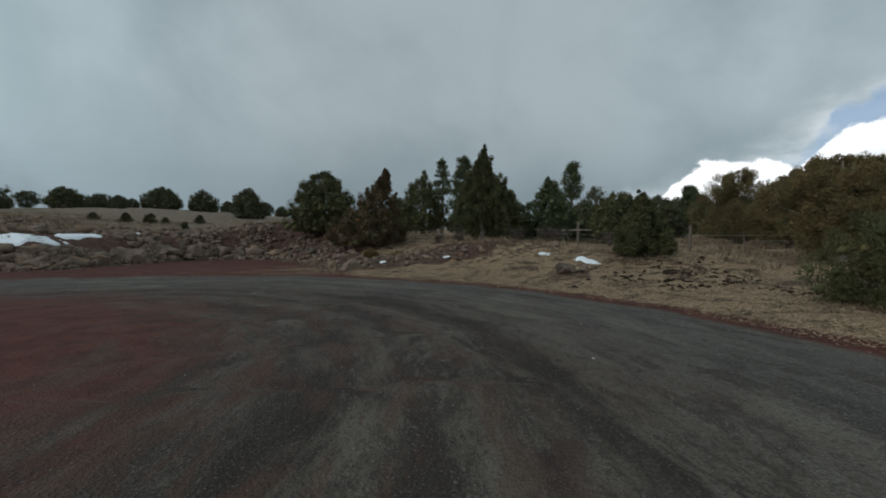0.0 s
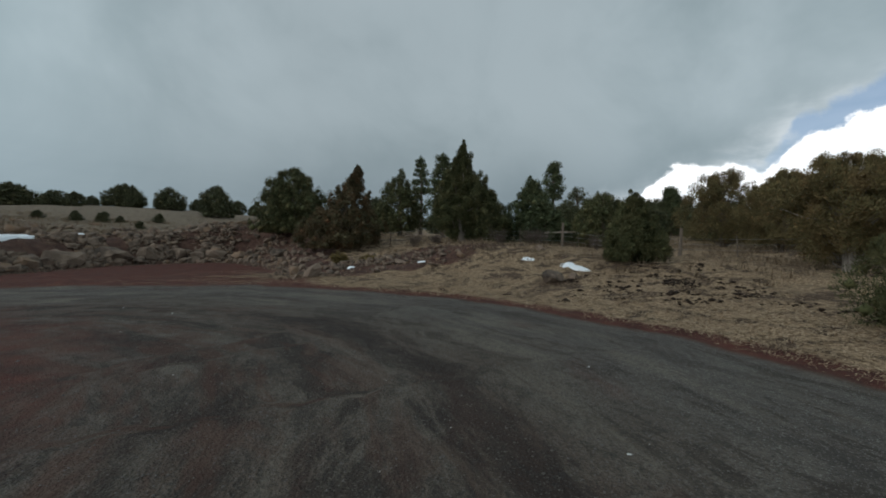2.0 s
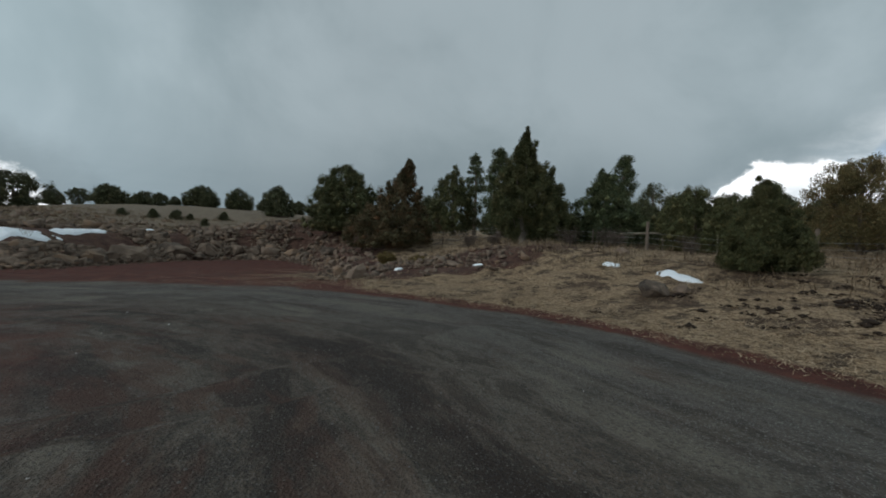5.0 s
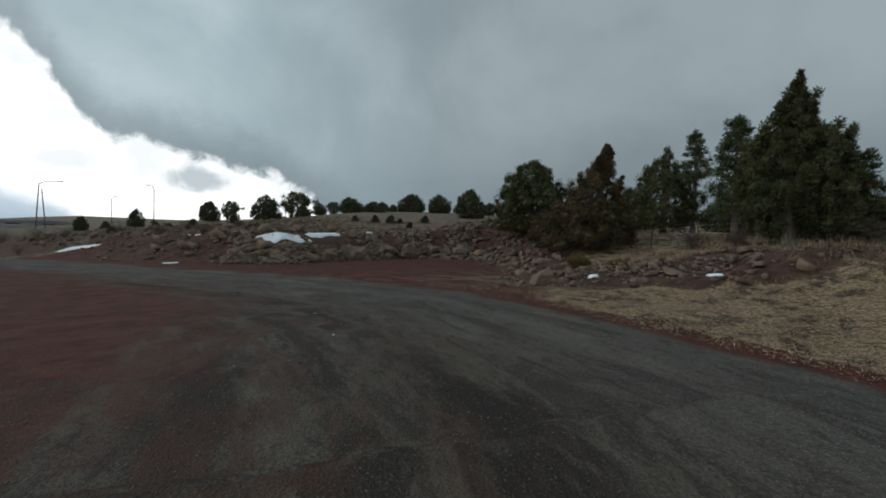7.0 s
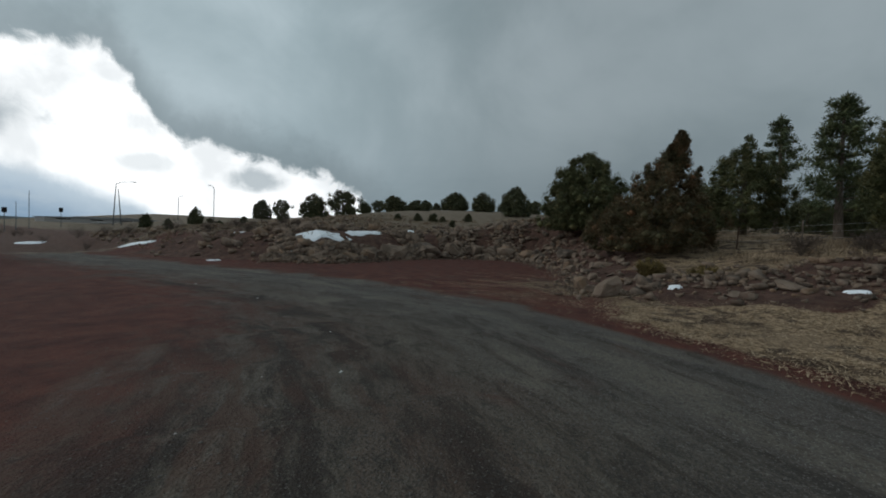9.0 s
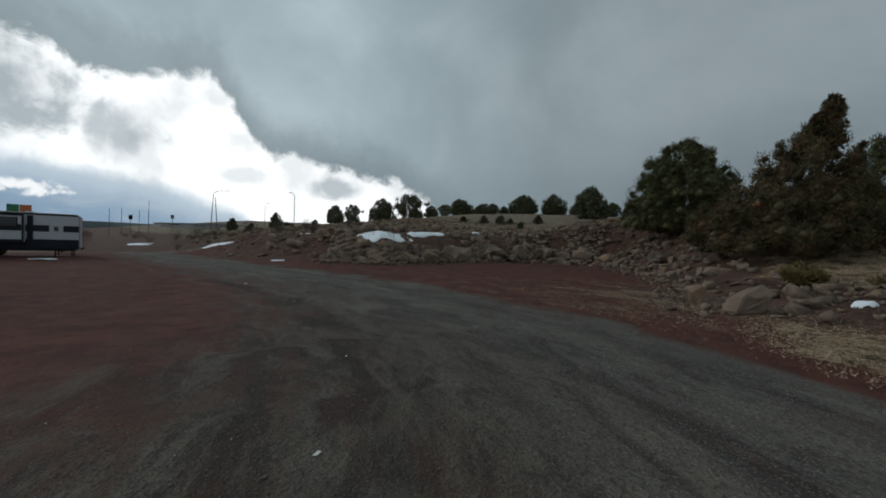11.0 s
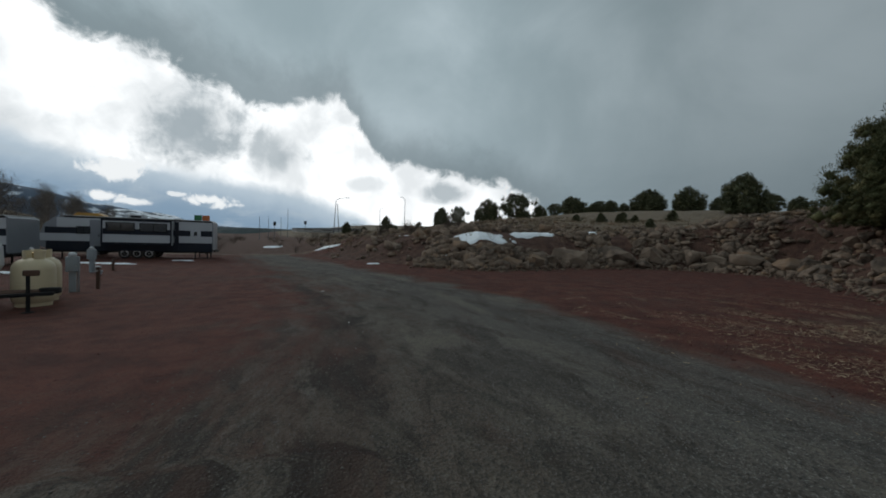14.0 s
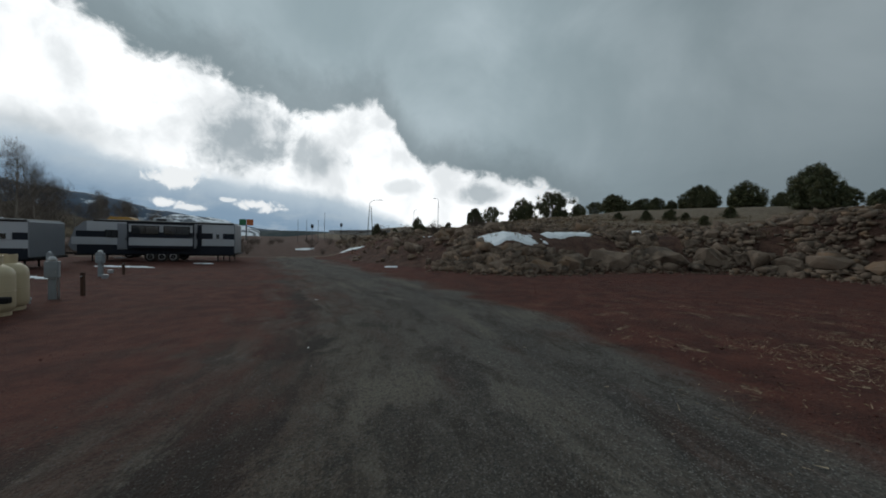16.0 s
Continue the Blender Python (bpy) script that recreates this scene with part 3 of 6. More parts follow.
def make_tree(name, h, w, profile="dome", seed=1, leaf=None, clumps=90, per=110, leaf_size=0.16, bare=0.08, lean=(0, 0), spires=0,
              bark=None, clump=0.15, core=0.62, squash=1.0, limb_count=14, limb_r=0.045, leader=0):
    """A tree at the origin: an empty with trunk, limbs and crown."""
    rng = np.random.default_rng(seed)
    leaf, bark = leaf or JUNIPER, bark or BARK
    top = new(name)
    fx, fr = PROFILES[profile]
    f = rng.random(clumps * 4)
    keep = rng.random(len(f)) < np.interp(f, fx, fr)
    f = f[keep][:clumps]
    ang = rng.random(len(f)) * 2 * np.pi
    lobes = 1 + 0.16 * np.sin(ang * 3 + seed) + 0.12 * np.sin(ang * 5 + 2 * seed + f * 6)
    rad = np.interp(f, fx, fr) * w / 2 * lobes * np.sqrt(rng.uniform(0.12, 1.0, len(f))) * (1 - clump * 0.8)
    z = h * (bare + (1 - bare) * f)
    cs = np.column_stack([np.cos(ang) * rad + lean[0] * f ** 1.6, np.sin(ang) * rad + lean[1] * f ** 1.6, z])
    rs = w * clump * rng.uniform(0.55, 1.15, len(f)) * (1.05 - 0.45 * f)
    for k in range(spires):
        a, base = rng.random() * 6.28, rng.uniform(0.45, 0.8)
        r0 = np.interp(base + 0.12, fx, fr) * w / 2 * rng.uniform(0.2, 0.85)
        tip = rng.uniform(0.10, 0.22) * h
        for j in range(5):
            u = j / 4
            cs = np.vstack([cs, [math.cos(a) * r0 + lean[0] * (base + u * tip / h) ** 1.6, math.sin(a) * r0 + lean[1] * (base + u * tip / h) ** 1.6, h * base + u * tip]])
            rs = np.append(rs, w * clump * (0.75 - 0.5 * u))
    for j in range(leader):
        u = j / max(leader - 1, 1)
        cs = np.vstack([cs, [lean[0] * (0.7 + 0.3 * u) + rng.normal() * 0.02 * w, lean[1] * (0.7 + 0.3 * u) + rng.normal() * 0.02 * w, h * (0.66 + 0.33 * u)]])
        rs = np.append(rs, min(w, 4.0) * (0.066 - 0.05 * u))
    cs[:, 2] = np.maximum(cs[:, 2], rs * 0.55)
    v, fc = leaf_cloud(rng, cs, rs, per, leaf_size * 1.25, leaf_size * 0.34, up=0.8, core=core * 0.85, tall=1.5)
    v[:, 2] = np.maximum(v[:, 2] * h / np.percentile(v[:, 2], 99.9), 0.02)
    grow = np.clip(w / 2 / np.percentile(np.hypot(v[:, 0], v[:, 1]), 97), 0.8, 1.35)
    v[:, :2] *= grow
    mesh_object("crown", v, fc, leaf, top)
    bend = [(lean[0] * u ** 1.6 * 0.9, lean[1] * u ** 1.6 * 0.9, h * u * 0.93 - 0.15 * (u == 0)) for u in np.linspace(0, 1, 7)]
    tv, tf = tube_mesh([(bend, [h * 0.032 * (1.25 - 1.15 * u) + 0.015 for u in np.linspace(0, 1, 7)])], 8)
    mesh_object("trunk", tv, tf, bark, top, True)
    limbs = []
    for k in rng.permutation(len(cs))[:limb_count]:
        c = cs[k]
        u = min(max(c[2] / h - 0.16, 0.05), 0.85)
        s = np.array([lean[0] * u ** 1.6 * 0.9, lean[1] * u ** 1.6 * 0.9, h * u * 0.93])
        m = (s + c) / 2 + np.array([0, 0, -0.04 * h]) + rng.normal(size=3) * 0.05
        limbs.append(([tuple(s), tuple(m), tuple(c)], [limb_r, limb_r * 0.7, limb_r * 0.3]))
    lv, lf = tube_mesh(limbs, 5)
    tagged(mesh_object("limb", lv, lf, bark, top, True), kind="stuff")
    return top


def make_pine(name, h, w, seed=1, clear=0.3, whorls=9, per=70, leaf_size=0.24, leaf=None, tuft=0.42):
    """A pine with a visible trunk and open tiers of needle tufts."""
    rng = np.random.default_rng(seed)
    top = new(name)
    sway = rng.normal(size=2) * 0.12
    axis = [(sway[0] * math.sin(u * 3), sway[1] * math.sin(u * 2.4), h * u - 0.15 * (u == 0)) for u in np.linspace(0, 1, 8)]
    tv, tf = tube_mesh([(axis, [h * 0.024 * (1.1 - u) + 0.02 for u in np.linspace(0, 1, 8)])], 8)
    mesh_object("trunk", tv, tf, BARK, top, True)
    limbs, cs, rs = [], [], []
    for i in range(whorls):
        u = clear + (1 - clear) * (i + 0.4 * rng.random()) / whorls
        reach = w / 2 * (1.05 - ((u - clear) / (1 - clear)) ** 1.3 * 0.85) * rng.uniform(0.65, 1.1)
        for a in rng.random() * 6.28 + np.arange(4) * 1.57 + rng.normal(size=4) * 0.35:
            k = reach * rng.uniform(0.5, 1.1)
            s = (0, 0, h * u)
            e = (math.cos(a) * k, math.sin(a) * k, h * u + k * rng.uniform(0.05, 0.35))
            limbs.append(([s, ((s[0] + e[0]) / 2, (s[1] + e[1]) / 2, (s[2] + e[2]) / 2 - 0.03 * k), e], [0.04, 0.03, 0.012]))
            for q in (0.45, 0.72, 1.0):
                cs.append([e[0] * q + rng.normal() * 0.12, e[1] * q + rng.normal() * 0.12, s[2] + (e[2] - s[2]) * q + 0.06])
                rs.append(tuft * rng.uniform(0.6, 1.1) * (1.1 - 0.4 * u))
    cs.append([0, 0, h]), rs.append(tuft * 0.6)
    v, f = leaf_cloud(rng, cs, rs, per, leaf_size, leaf_size * 0.25, up=0.5, core=0.5)
    mesh_object("crown", v, f, leaf or NEEDLE, top)
    lv, lf = tube_mesh(limbs, 4)
    tagged(mesh_object("limb", lv, lf, BARK, top, True), kind="stuff")
    return top


def plant(tree, x, y, label, category="tree", group="", turn=0.0, scale=1.0, sink=0.05):
    tree.matrix_basis = pose(x, y, on_ground(x, y) - sink, 0, 0, turn)
    tree.scale = (scale, scale, scale)
    return tagged(tree, label, category, group)


def rooted(tree, x, y, label, category="tree"):
    tree.matrix_basis = pose(x, y, on_ground(x, y) - 0.05)
    return tagged(tree, label, category)


def height(x, y, top):
    return top - on_ground(x, y) + 0.05


# the big trees north of the drive
FINE = dict(per=190, leaf_size=0.105, core=0.85)
rooted(make_tree("juniper_tree", height(-12.0, 42.2, 9.05), 7.0, "dome", 11, clumps=700, bare=0.0, clump=0.068, spires=14, **FINE), -12.0, 42.2, "dense rounded dark green juniper above the rock bank")
rooted(make_tree("juniper_tree", height(-5.9, 33.6, 7.6), 6.4, "cone", 12, leaf=RUSTY, clumps=380, bare=0.0, lean=(1.2, -0.2), spires=18, clump=0.052, leader=12, **FINE), -5.9, 33.6,
       "ragged juniper with rusty brown foliage and a leaning spire")
rooted(make_tree("juniper_tree", height(-1.7, 47.8, 10.4), 6.2, "egg", 13, clumps=330, per=150, leaf_size=0.13, bare=0.10, spires=4, clump=0.075, core=0.75, leader=6), -1.7, 47.8, "dark green juniper with a short bare trunk")
rooted(make_pine("pine_tree", height(1.1, 60.0, 14.7), 4.0, 14, 0.5, 8, 90, tuft=0.5), 1.1, 60.0, "slender open pine rising behind the junipers")
rooted(make_tree("juniper_tree", height(2.7, 28.2, 8.25), 4.0, "spire", 15, clumps=420, bare=0.06, spires=22, clump=0.062, bark=PALE_BARK, leader=9, limb_count=24, **FINE), 2.7, 28.2,
       "tall pointed dark juniper with a pale trunk")
rooted(make_pine("pine_tree", height(3.0, 44.5, 11.3), 4.6, 16, 0.22, 11, 110, tuft=0.55), 3.0, 44.5, "full dark pine beside the tall juniper")
rooted(make_tree("juniper_tree", height(5.6, 33.5, 6.1), 3.4, "egg", 17, clumps=170, bare=0.03, clump=0.09, **FINE), 5.6, 33.5, "small dark juniper behind the fence")
rooted(make_tree("fir_tree", height(9.2, 33.5, 7.2), 6.0, "cone", 18, leaf=NEEDLE, clumps=340, bare=0.0, clump=0.065, spires=4, leader=8, **FINE), 9.2, 33.5, "broad dense dark green conifer beyond the fence")
rooted(make_pine("pine_tree", height(17.5, 49.7, 12.1), 4.0, 19, 0.55, 7, 100, tuft=0.62), 17.5, 49.7, "tall pine with a flat tufted crown")
rooted(make_tree("juniper_tree", height(19.1, 46.5, 8.6), 6.0, "dome", 20, leaf=JUNIPER_FAR, clumps=150, per=150, leaf_size=0.15, bare=0.05, clump=0.11), 19.1, 46.5, "rounded dark juniper on the far slope")
rooted(make_tree("juniper_tree", height(13.1, 29.8, 5.5), 4.8, "dome", 21, clumps=200, bare=0.0, clump=0.09, spires=5, **FINE), 13.1, 29.8, "low dark juniper behind the small conifer")
rooted(make_tree("fir_tree", height(8.5, 19.0, 3.9), 2.6, "cone", 22, clumps=330, per=210, leaf_size=0.075, bare=0.0, clump=0.07, spires=4, core=0.75, leader=8), 8.5, 19.0, "small dense conifer standing in bleached straw")
rooted(make_pine("pine_tree", height(29.9, 45.2, 8.5), 4.0, 23, 0.3, 8, 90, tuft=0.6), 29.9, 45.2, "small rounded pine on the slope")
OLIVE_LABEL = "olive and orange scrubby tree over dry grass"
for tx, ty, tt, tw, seed in ((21.5, 28.8, 7.1, 5.6, 24), (24.5, 27.0, 6.9, 5.0, 27), (20.5, 23.6, 5.9, 4.6, 28)):
    rooted(make_tree("scrub_oak", height(tx, ty, tt), tw, "dome", seed, leaf=OLIVE, clumps=230, per=200, leaf_size=0.10, bare=0.10, clump=0.078, core=0.35, spires=12, limb_count=30), tx, ty, OLIVE_LABEL)
rooted(make_tree("scrub_oak", height(14.2, 15.8, 4.9), 4.4, "spread", 25, leaf=OLIVE, clumps=250, per=240, leaf_size=0.08, bare=0.14, clump=0.075, core=0.3, spires=12, limb_count=40, bark=PALE_BARK), 14.2, 15.8,
       "tall ragged olive brown tree beside the drive")
rooted(make_tree("scrub_oak", height(16.8, 17.6, 5.2), 4.8, "spread", 29, leaf=OLIVE, clumps=230, per=220, leaf_size=0.09, bare=0.12, clump=0.075, core=0.3, spires=12, limb_count=30, bark=PALE_BARK), 16.8, 17.6, OLIVE_LABEL)
rooted(make_tree("juniper_bush", 2.6, 4.0, "dome", 26, clumps=280, per=330, leaf_size=0.065, bare=0.0, clump=0.075, core=0.6, spires=6), 8.9, 9.0, "low dark juniper bush at the edge of the straw", "bush")

# round junipers along the ridge
far_a = make_tree("juniper_tree", 5.0, 6.2, "dome", 31, leaf=JUNIPER_FAR, clumps=190, per=130, leaf_size=0.17, bare=0.0, clump=0.11, core=0.85, spires=4)
far_b = make_tree("juniper_tree", 5.0, 6.2, "dome", 32, leaf=JUNIPER_FAR, clumps=190, per=130, leaf_size=0.17, bare=0.0, clump=0.11, core=0.85, spires=3)
far_c = make_tree("juniper_tree", 5.0, 6.2, "spread", 33, leaf=JUNIPER_FAR, clumps=150, per=120, leaf_size=0.17, bare=0.04, clump=0.10, core=0.7)


def far_tree(first, tree, x, y, top, w, turn, label="rounded dark juniper on the dry ridge"):
    k = (w / 6.2, w / 6.2, max(top - on_ground(x, y), 2.0) / 5.0)
    m = pose(x, y, on_ground(x, y) - 0.05, 0, 0, turn)
    if first:
        tree.matrix_basis = m
        tagged(tree, label, "tree", "ridge junipers")
    else:
        tree = copy_thing(tree, m)
    tree.scale = k


far_tree(True, far_a, -38.5, 81.5, 13.2, 6.6, 0)
far_tree(True, far_b, -69.4, 118.6, 18.0, 8.2, 0)
far_tree(True, far_c, -75.8, 65.8, 12.4, 8.0, 40, "spreading juniper above the snow patch")
for first, tx, ty, tt, tw, turn in ((far_a, -88.0, 128.5, 20.2, 8.6, 80), (far_b, -92.5, 131.0, 20.0, 8.0, 200), (far_a, -80.0, 87.0, 13.8, 7.2, 140), (far_b, -89.4, 66.6, 12.5, 7.6, 300),
                                    (far_a, -97.6, 57.1, 10.2, 5.0, 20), (far_c, -89.8, 58.2, 10.0, 4.8, 60), (far_b, -88.2, 104.2, 14.0, 5.6, 30), (far_a, -94.0, 108.0, 13.4, 5.0, 250),
                                    (far_b, -79.6, 36.4, 6.0, 2.6, 90), (far_a, -66.6, 25.9, 3.6, 1.6, 10), (far_a, -86.0, 98.0, 12.2, 3.6, 33),
                                    (far_a, 31.0, 46.0, 7.8, 5.6, 0), (far_b, 36.0, 52.0, 8.8, 6.2, 60), (far_a, 28.0, 56.0, 9.4, 6.2, 140), (far_b, 38.0, 40.0, 7.4, 5.6, 260),
                                    (far_c, 33.0, 33.0, 6.6, 5.6, 100), (far_a, 27.0, 36.0, 6.2, 4.6, 20), (far_b, 6.0, 52.0, 7.6, 5.0, 220), (far_a, -5.0, 56.0, 8.2, 5.0, 170), (far_b, 12.0, 58.0, 8.6, 5.6, 40),
                                    (far_b, 40.0, 26.0, 7.0, 6.0, 10), (far_a, 30.0, 20.0, 6.0, 6.0, 130), (far_c, 23.0, 12.0, 5.2, 6.0, 10), (far_a, 23.0, 40.0, 6.8, 4.6, 75), (far_b, 15.0, 40.0, 6.2, 4.2, 15)):
    far_tree(False, first, tx, ty, tt, tw, turn)


def again(tree, x, y, scale, turn):
    copy_thing(tree, pose(x, y, on_ground(x, y) - 0.05, 0, 0, turn)).scale = (scale, scale, scale)


for k in range(34):
    a, r = radians(49 - 1.75 * k + random.uniform(-0.7, 0.7)), random.uniform(128, 165)
    again((far_a, far_b, far_c)[k % 3], -r * math.sin(a), r * math.cos(a), random.uniform(0.55, 0.95), random.uniform(0, 360))
for k in range(16):
    again((far_a, far_b)[k % 2], 6 + 4.2 * k + random.uniform(-1.5, 1.5), 74 - 2.6 * k + random.uniform(-4, 4), random.uniform(0.8, 1.15), random.uniform(0, 360))
# young shrubs before the ridge
shrub = make_tree("juniper_bush", 1.3, 1.5, "egg", 34, leaf=JUNIPER_FAR, clumps=30, per=90, leaf_size=0.14, bare=0.0, clump=0.2)
plant(shrub, -33.0, 56.0, "small dark juniper shrub on the dry slope", "bush", "slope shrubs")
for sx, sy, ss, sr in ((-37.0, 55.0, 0.8, 10), (-40.0, 56.5, 1.2, 90), (-43.0, 56.0, 1.1, 200), (-46.5, 55.0, 0.9, 140), (-30.0, 48.0, 0.7, 33), (-53.0, 33.0, 0.8, 77),
                       (-57.0, 40.0, 0.7, 3), (-45.0, 27.0, 0.7, 120), (-64.0, 33.0, 0.9, 280), (-72.0, 30.0, 1.0, 220), (-50.0, 24.0, 0.6, 44)):
    again(shrub, sx, sy, ss, sr)

# ---------- rocks ----------


def rock_mesh(seed, sx=1.0, sy=0.8, sz=0.6, points=13):
    """An angular stone about one metre long."""
    rng = np.random.default_rng(seed)
    bm = bmesh.new()
    p = rng.normal(size=(points, 3))
    p /= np.linalg.norm(p, axis=1)[:, None]
    p *= rng.uniform(0.82, 1.05, (points, 1))
    for q in p:
        bm.verts.new((q[0] * sx / 2, q[1] * sy / 2, q[2] * sz / 2))
    r = bmesh.ops.convex_hull(bm, input=bm.verts)
    bmesh.ops.delete(bm, geom=[g for g in r["geom_interior"] if isinstance(g, bmesh.types.BMVert)], context="VERTS")
    bmesh.ops.bevel(bm, geom=list(bm.edges), offset=0.03, segments=1, affect="EDGES", profile=0.6, clamp_overlap=True)
    bmesh.ops.triangulate(bm, faces=bm.faces)
    bmesh.ops.subdivide_edges(bm, edges=[e for e in bm.edges if e.calc_length() > 0.3], cuts=1)
    for v in bm.verts:
        v.co = (min(max(v.co.x, -sx * 0.52), sx * 0.52), min(max(v.co.y, -sy * 0.52), sy * 0.52), min(max(v.co.z, -sz * 0.52), sz * 0.52))
        n = noise.noise(v.co * 3.1 + Vector((seed, 0, 0))) * 0.05 + noise.noise(v.co * 8 + Vector((0, seed, 0))) * 0.025
        v.co += v.co.normalized() * n
    bmesh.ops.triangulate(bm, faces=bm.faces)
    me = bpy.data.meshes.new("rock")
    bm.to_mesh(me)
    bm.free()
    me.materials.append(ROCK)
    return me


SHAPES = [rock_mesh(100 + i, 1.0, random.uniform(0.7, 0.95), random.uniform(0.6, 0.85), random.randint(14, 22)) for i in range(12)]
SLABS = [rock_mesh(140 + i, 1.0, random.uniform(0.6, 0.9), random.uniform(0.22, 0.34), random.randint(12, 16)) for i in range(5)]


def rock(x, y, size, shape, label, sink=0.25, tilt=(0, 0, 0), squash=(1, 1, 1), group=""):
    ob = new("rock", shape)
    m = Matrix.LocRotScale((0, 0, 0), Euler([radians(a) for a in tilt]), Vector(squash) * size)
    low = min((m @ v.co).z for v in shape.vertices)
    high = max((m @ v.co).z for v in shape.vertices)
    m.translation = (x, y, on_ground(x, y) - low - sink * (high - low))
    ob.matrix_basis = m
    return tagged(ob, label, "rock", group)


# boulders set into the bank of the cinder bay
BIG = "large weathered brown basalt boulder set in the bank"
for x, y, s, k, sink, tilt, sq in (
        (-23.9, 32.0, 2.9, 0, 0.22, (5, 8, 70), (1, 1, 0.85)), (-23.6, 35.4, 3.2, 3, 0.25, (-8, 4, 60), (1, 0.9, 0.75)), (-22.6, 38.2, 2.2, 5, 0.2, (0, 10, 20), (1, 1, 0.7)),
        (-21.2, 39.7, 1.7, 7, 0.2, (10, -20, 35), (1, 0.9, 1.1)), (-18.8, 41.2, 2.4, 2, 0.15, (6, 0, -10), (1, 0.8, 0.85)), (-23.2, 28.4, 1.45, 4, 0.35, (0, 15, 80), (1, 1, 1.0)),
        (-22.9, 26.6, 1.5, 6, 0.35, (12, 0, 50), (1, 1, 1.0)), (-23.3, 24.6, 1.5, 8, 0.35, (-10, 5, 30), (1, 1, 0.9)), (-23.5, 29.9, 1.3, 9, 0.35, (14, 0, 95), (1, 1, 1.1)),
        (-16.6, 41.4, 1.8, 10, 0.3, (0, 10, 10), (1, 1, 0.8)), (-22.4, 36.9, 1.3, 11, 0.2, (0, 20, 140), (1, 1, 0.8)), (-20.0, 40.4, 1.5, 1, 0.2, (0, -10, 200), (1, 1, 0.8))):
    rock(x, y, s, SHAPES[k], BIG, sink, tilt, sq, "bank boulders")
rock(-24.3, 25.5, 1.5, SLABS[1], "flat ochre slab lying on the snowy bank", 0.15, (4, 6, 60), (1, 0.8, 1.0))
rock(-5.3, 23.0, 1.15, SLABS[0], "pale brown slab leaning beside the drive", 0.12, (24, -34, 35), (1, 0.95, 1.7))
rock(-6.15, 24.1, 0.75, SHAPES[2], "grey brown rock behind the leaning slab", 0.3, (0, 10, 60))
rock(-6.7, 24.6, 0.9, SHAPES[5], "rounded brown rock on the bank", 0.3, (0, 0, 120))
rock(4.4, 17.4, 1.3, SHAPES[8], "smooth grey brown boulder in bleached straw", 0.25, (0, 4, 20), (1, 0.9, 0.85))
rock(5.2, 17.5, 0.55, SHAPES[6], "dark rock beside the straw boulder", 0.35, (0, 8, 80))
rock(-1.15, 23.4, 1.1, SLABS[2], "flat grey slab on red earth", 0.3, (8, 14, 10))
rock(-2.2, 22.9, 0.7, SLABS[3], "flat brown slab on red earth", 0.35, (0, -8, 70))
rock(-11.6, 37.0, 1.8, SHAPES[1], "dark broken boulder on the scree slope", 0.3, (0, 12, 40), (1, 1, 0.75))
rock(-7.6, 31.0, 1.5, SLABS[4], "long grey ledge stone under the junipers", 0.3, (0, -6, 15), (1, 0.8, 1.4))
rock(-5.0, 27.6, 0.75, SHAPES[8], "round pale rock below the junipers", 0.25)
rock(-4.2, 27.4, 0.5, SHAPES[9], "small pale rock below the junipers", 0.25)
rock(5.9, 22.9, 0.7, SHAPES[3], "dark rock beside the melting snow", 0.4)

rng = np.random.default_rng(7)
WALL = [(-25.5, 21.9), (-21.9, 24.7), (-22.9, 31), (-22.4, 36.5), (-20, 39.3), (-17, 40.3), (-14, 37.5), (-11, 33), (-8.2, 28), (-5.8, 22.5)]
WALL_LEN = [0.0]
for (ax, ay), (bx, by) in zip(WALL, WALL[1:]):
    WALL_LEN.append(WALL_LEN[-1] + math.hypot(bx - ax, by - ay))


def by_wall(s, out):
    """The place s metres along the bank's foot and out metres up the bank."""
    i = min(max(int(np.searchsorted(WALL_LEN, s)) - 1, 0), len(WALL) - 2)
    (ax, ay), (bx, by) = WALL[i], WALL[i + 1]
    q = WALL_LEN[i + 1] - WALL_LEN[i]
    u, dx, dy = (s - WALL_LEN[i]) / q, (bx - ax) / q, (by - ay) / q
    return ax + u * (bx - ax) - dy * out, ay + u * (by - ay) + dx * out


for i in range(330):
    s, out = rng.uniform(0, WALL_LEN[-1]), rng.uniform(0.1, 1.0) * rng.choice([2.0, 3.2, 5.0, 7.5])
    x, y = by_wall(s, out)
    if i > 40 and off_level(np.array([x]), np.array([y]))[0] < 0.1:
        x, y = by_wall(s, out + 0.6)
    here = np.array([x]), np.array([y])
    if inside(*here, FLAT)[0] and segment_distance(*here, FLAT, True)[0][0] > 0.5 or (-27.6 < x < -24.6 and 24.8 < y < 33.8):
        continue
    size = rng.uniform(0.4, 1.0) * (1.3 if 4 < s < 26 else 0.9)
    if (s > 34 and rng.random() < 0.75) or (24.3 < y < 32 and -25 < x < -22.8 and size > 0.62):
        continue
    shape = SHAPES[rng.integers(12)] if rng.random() < 0.65 else SLABS[rng.integers(5)]
    rock(x, y, size, shape, "broken brown basalt rock on the bank", 0.28, (rng.uniform(-25, 25), rng.uniform(-25, 25), rng.uniform(0, 360)), (1, 1, 1), "bank rocks")


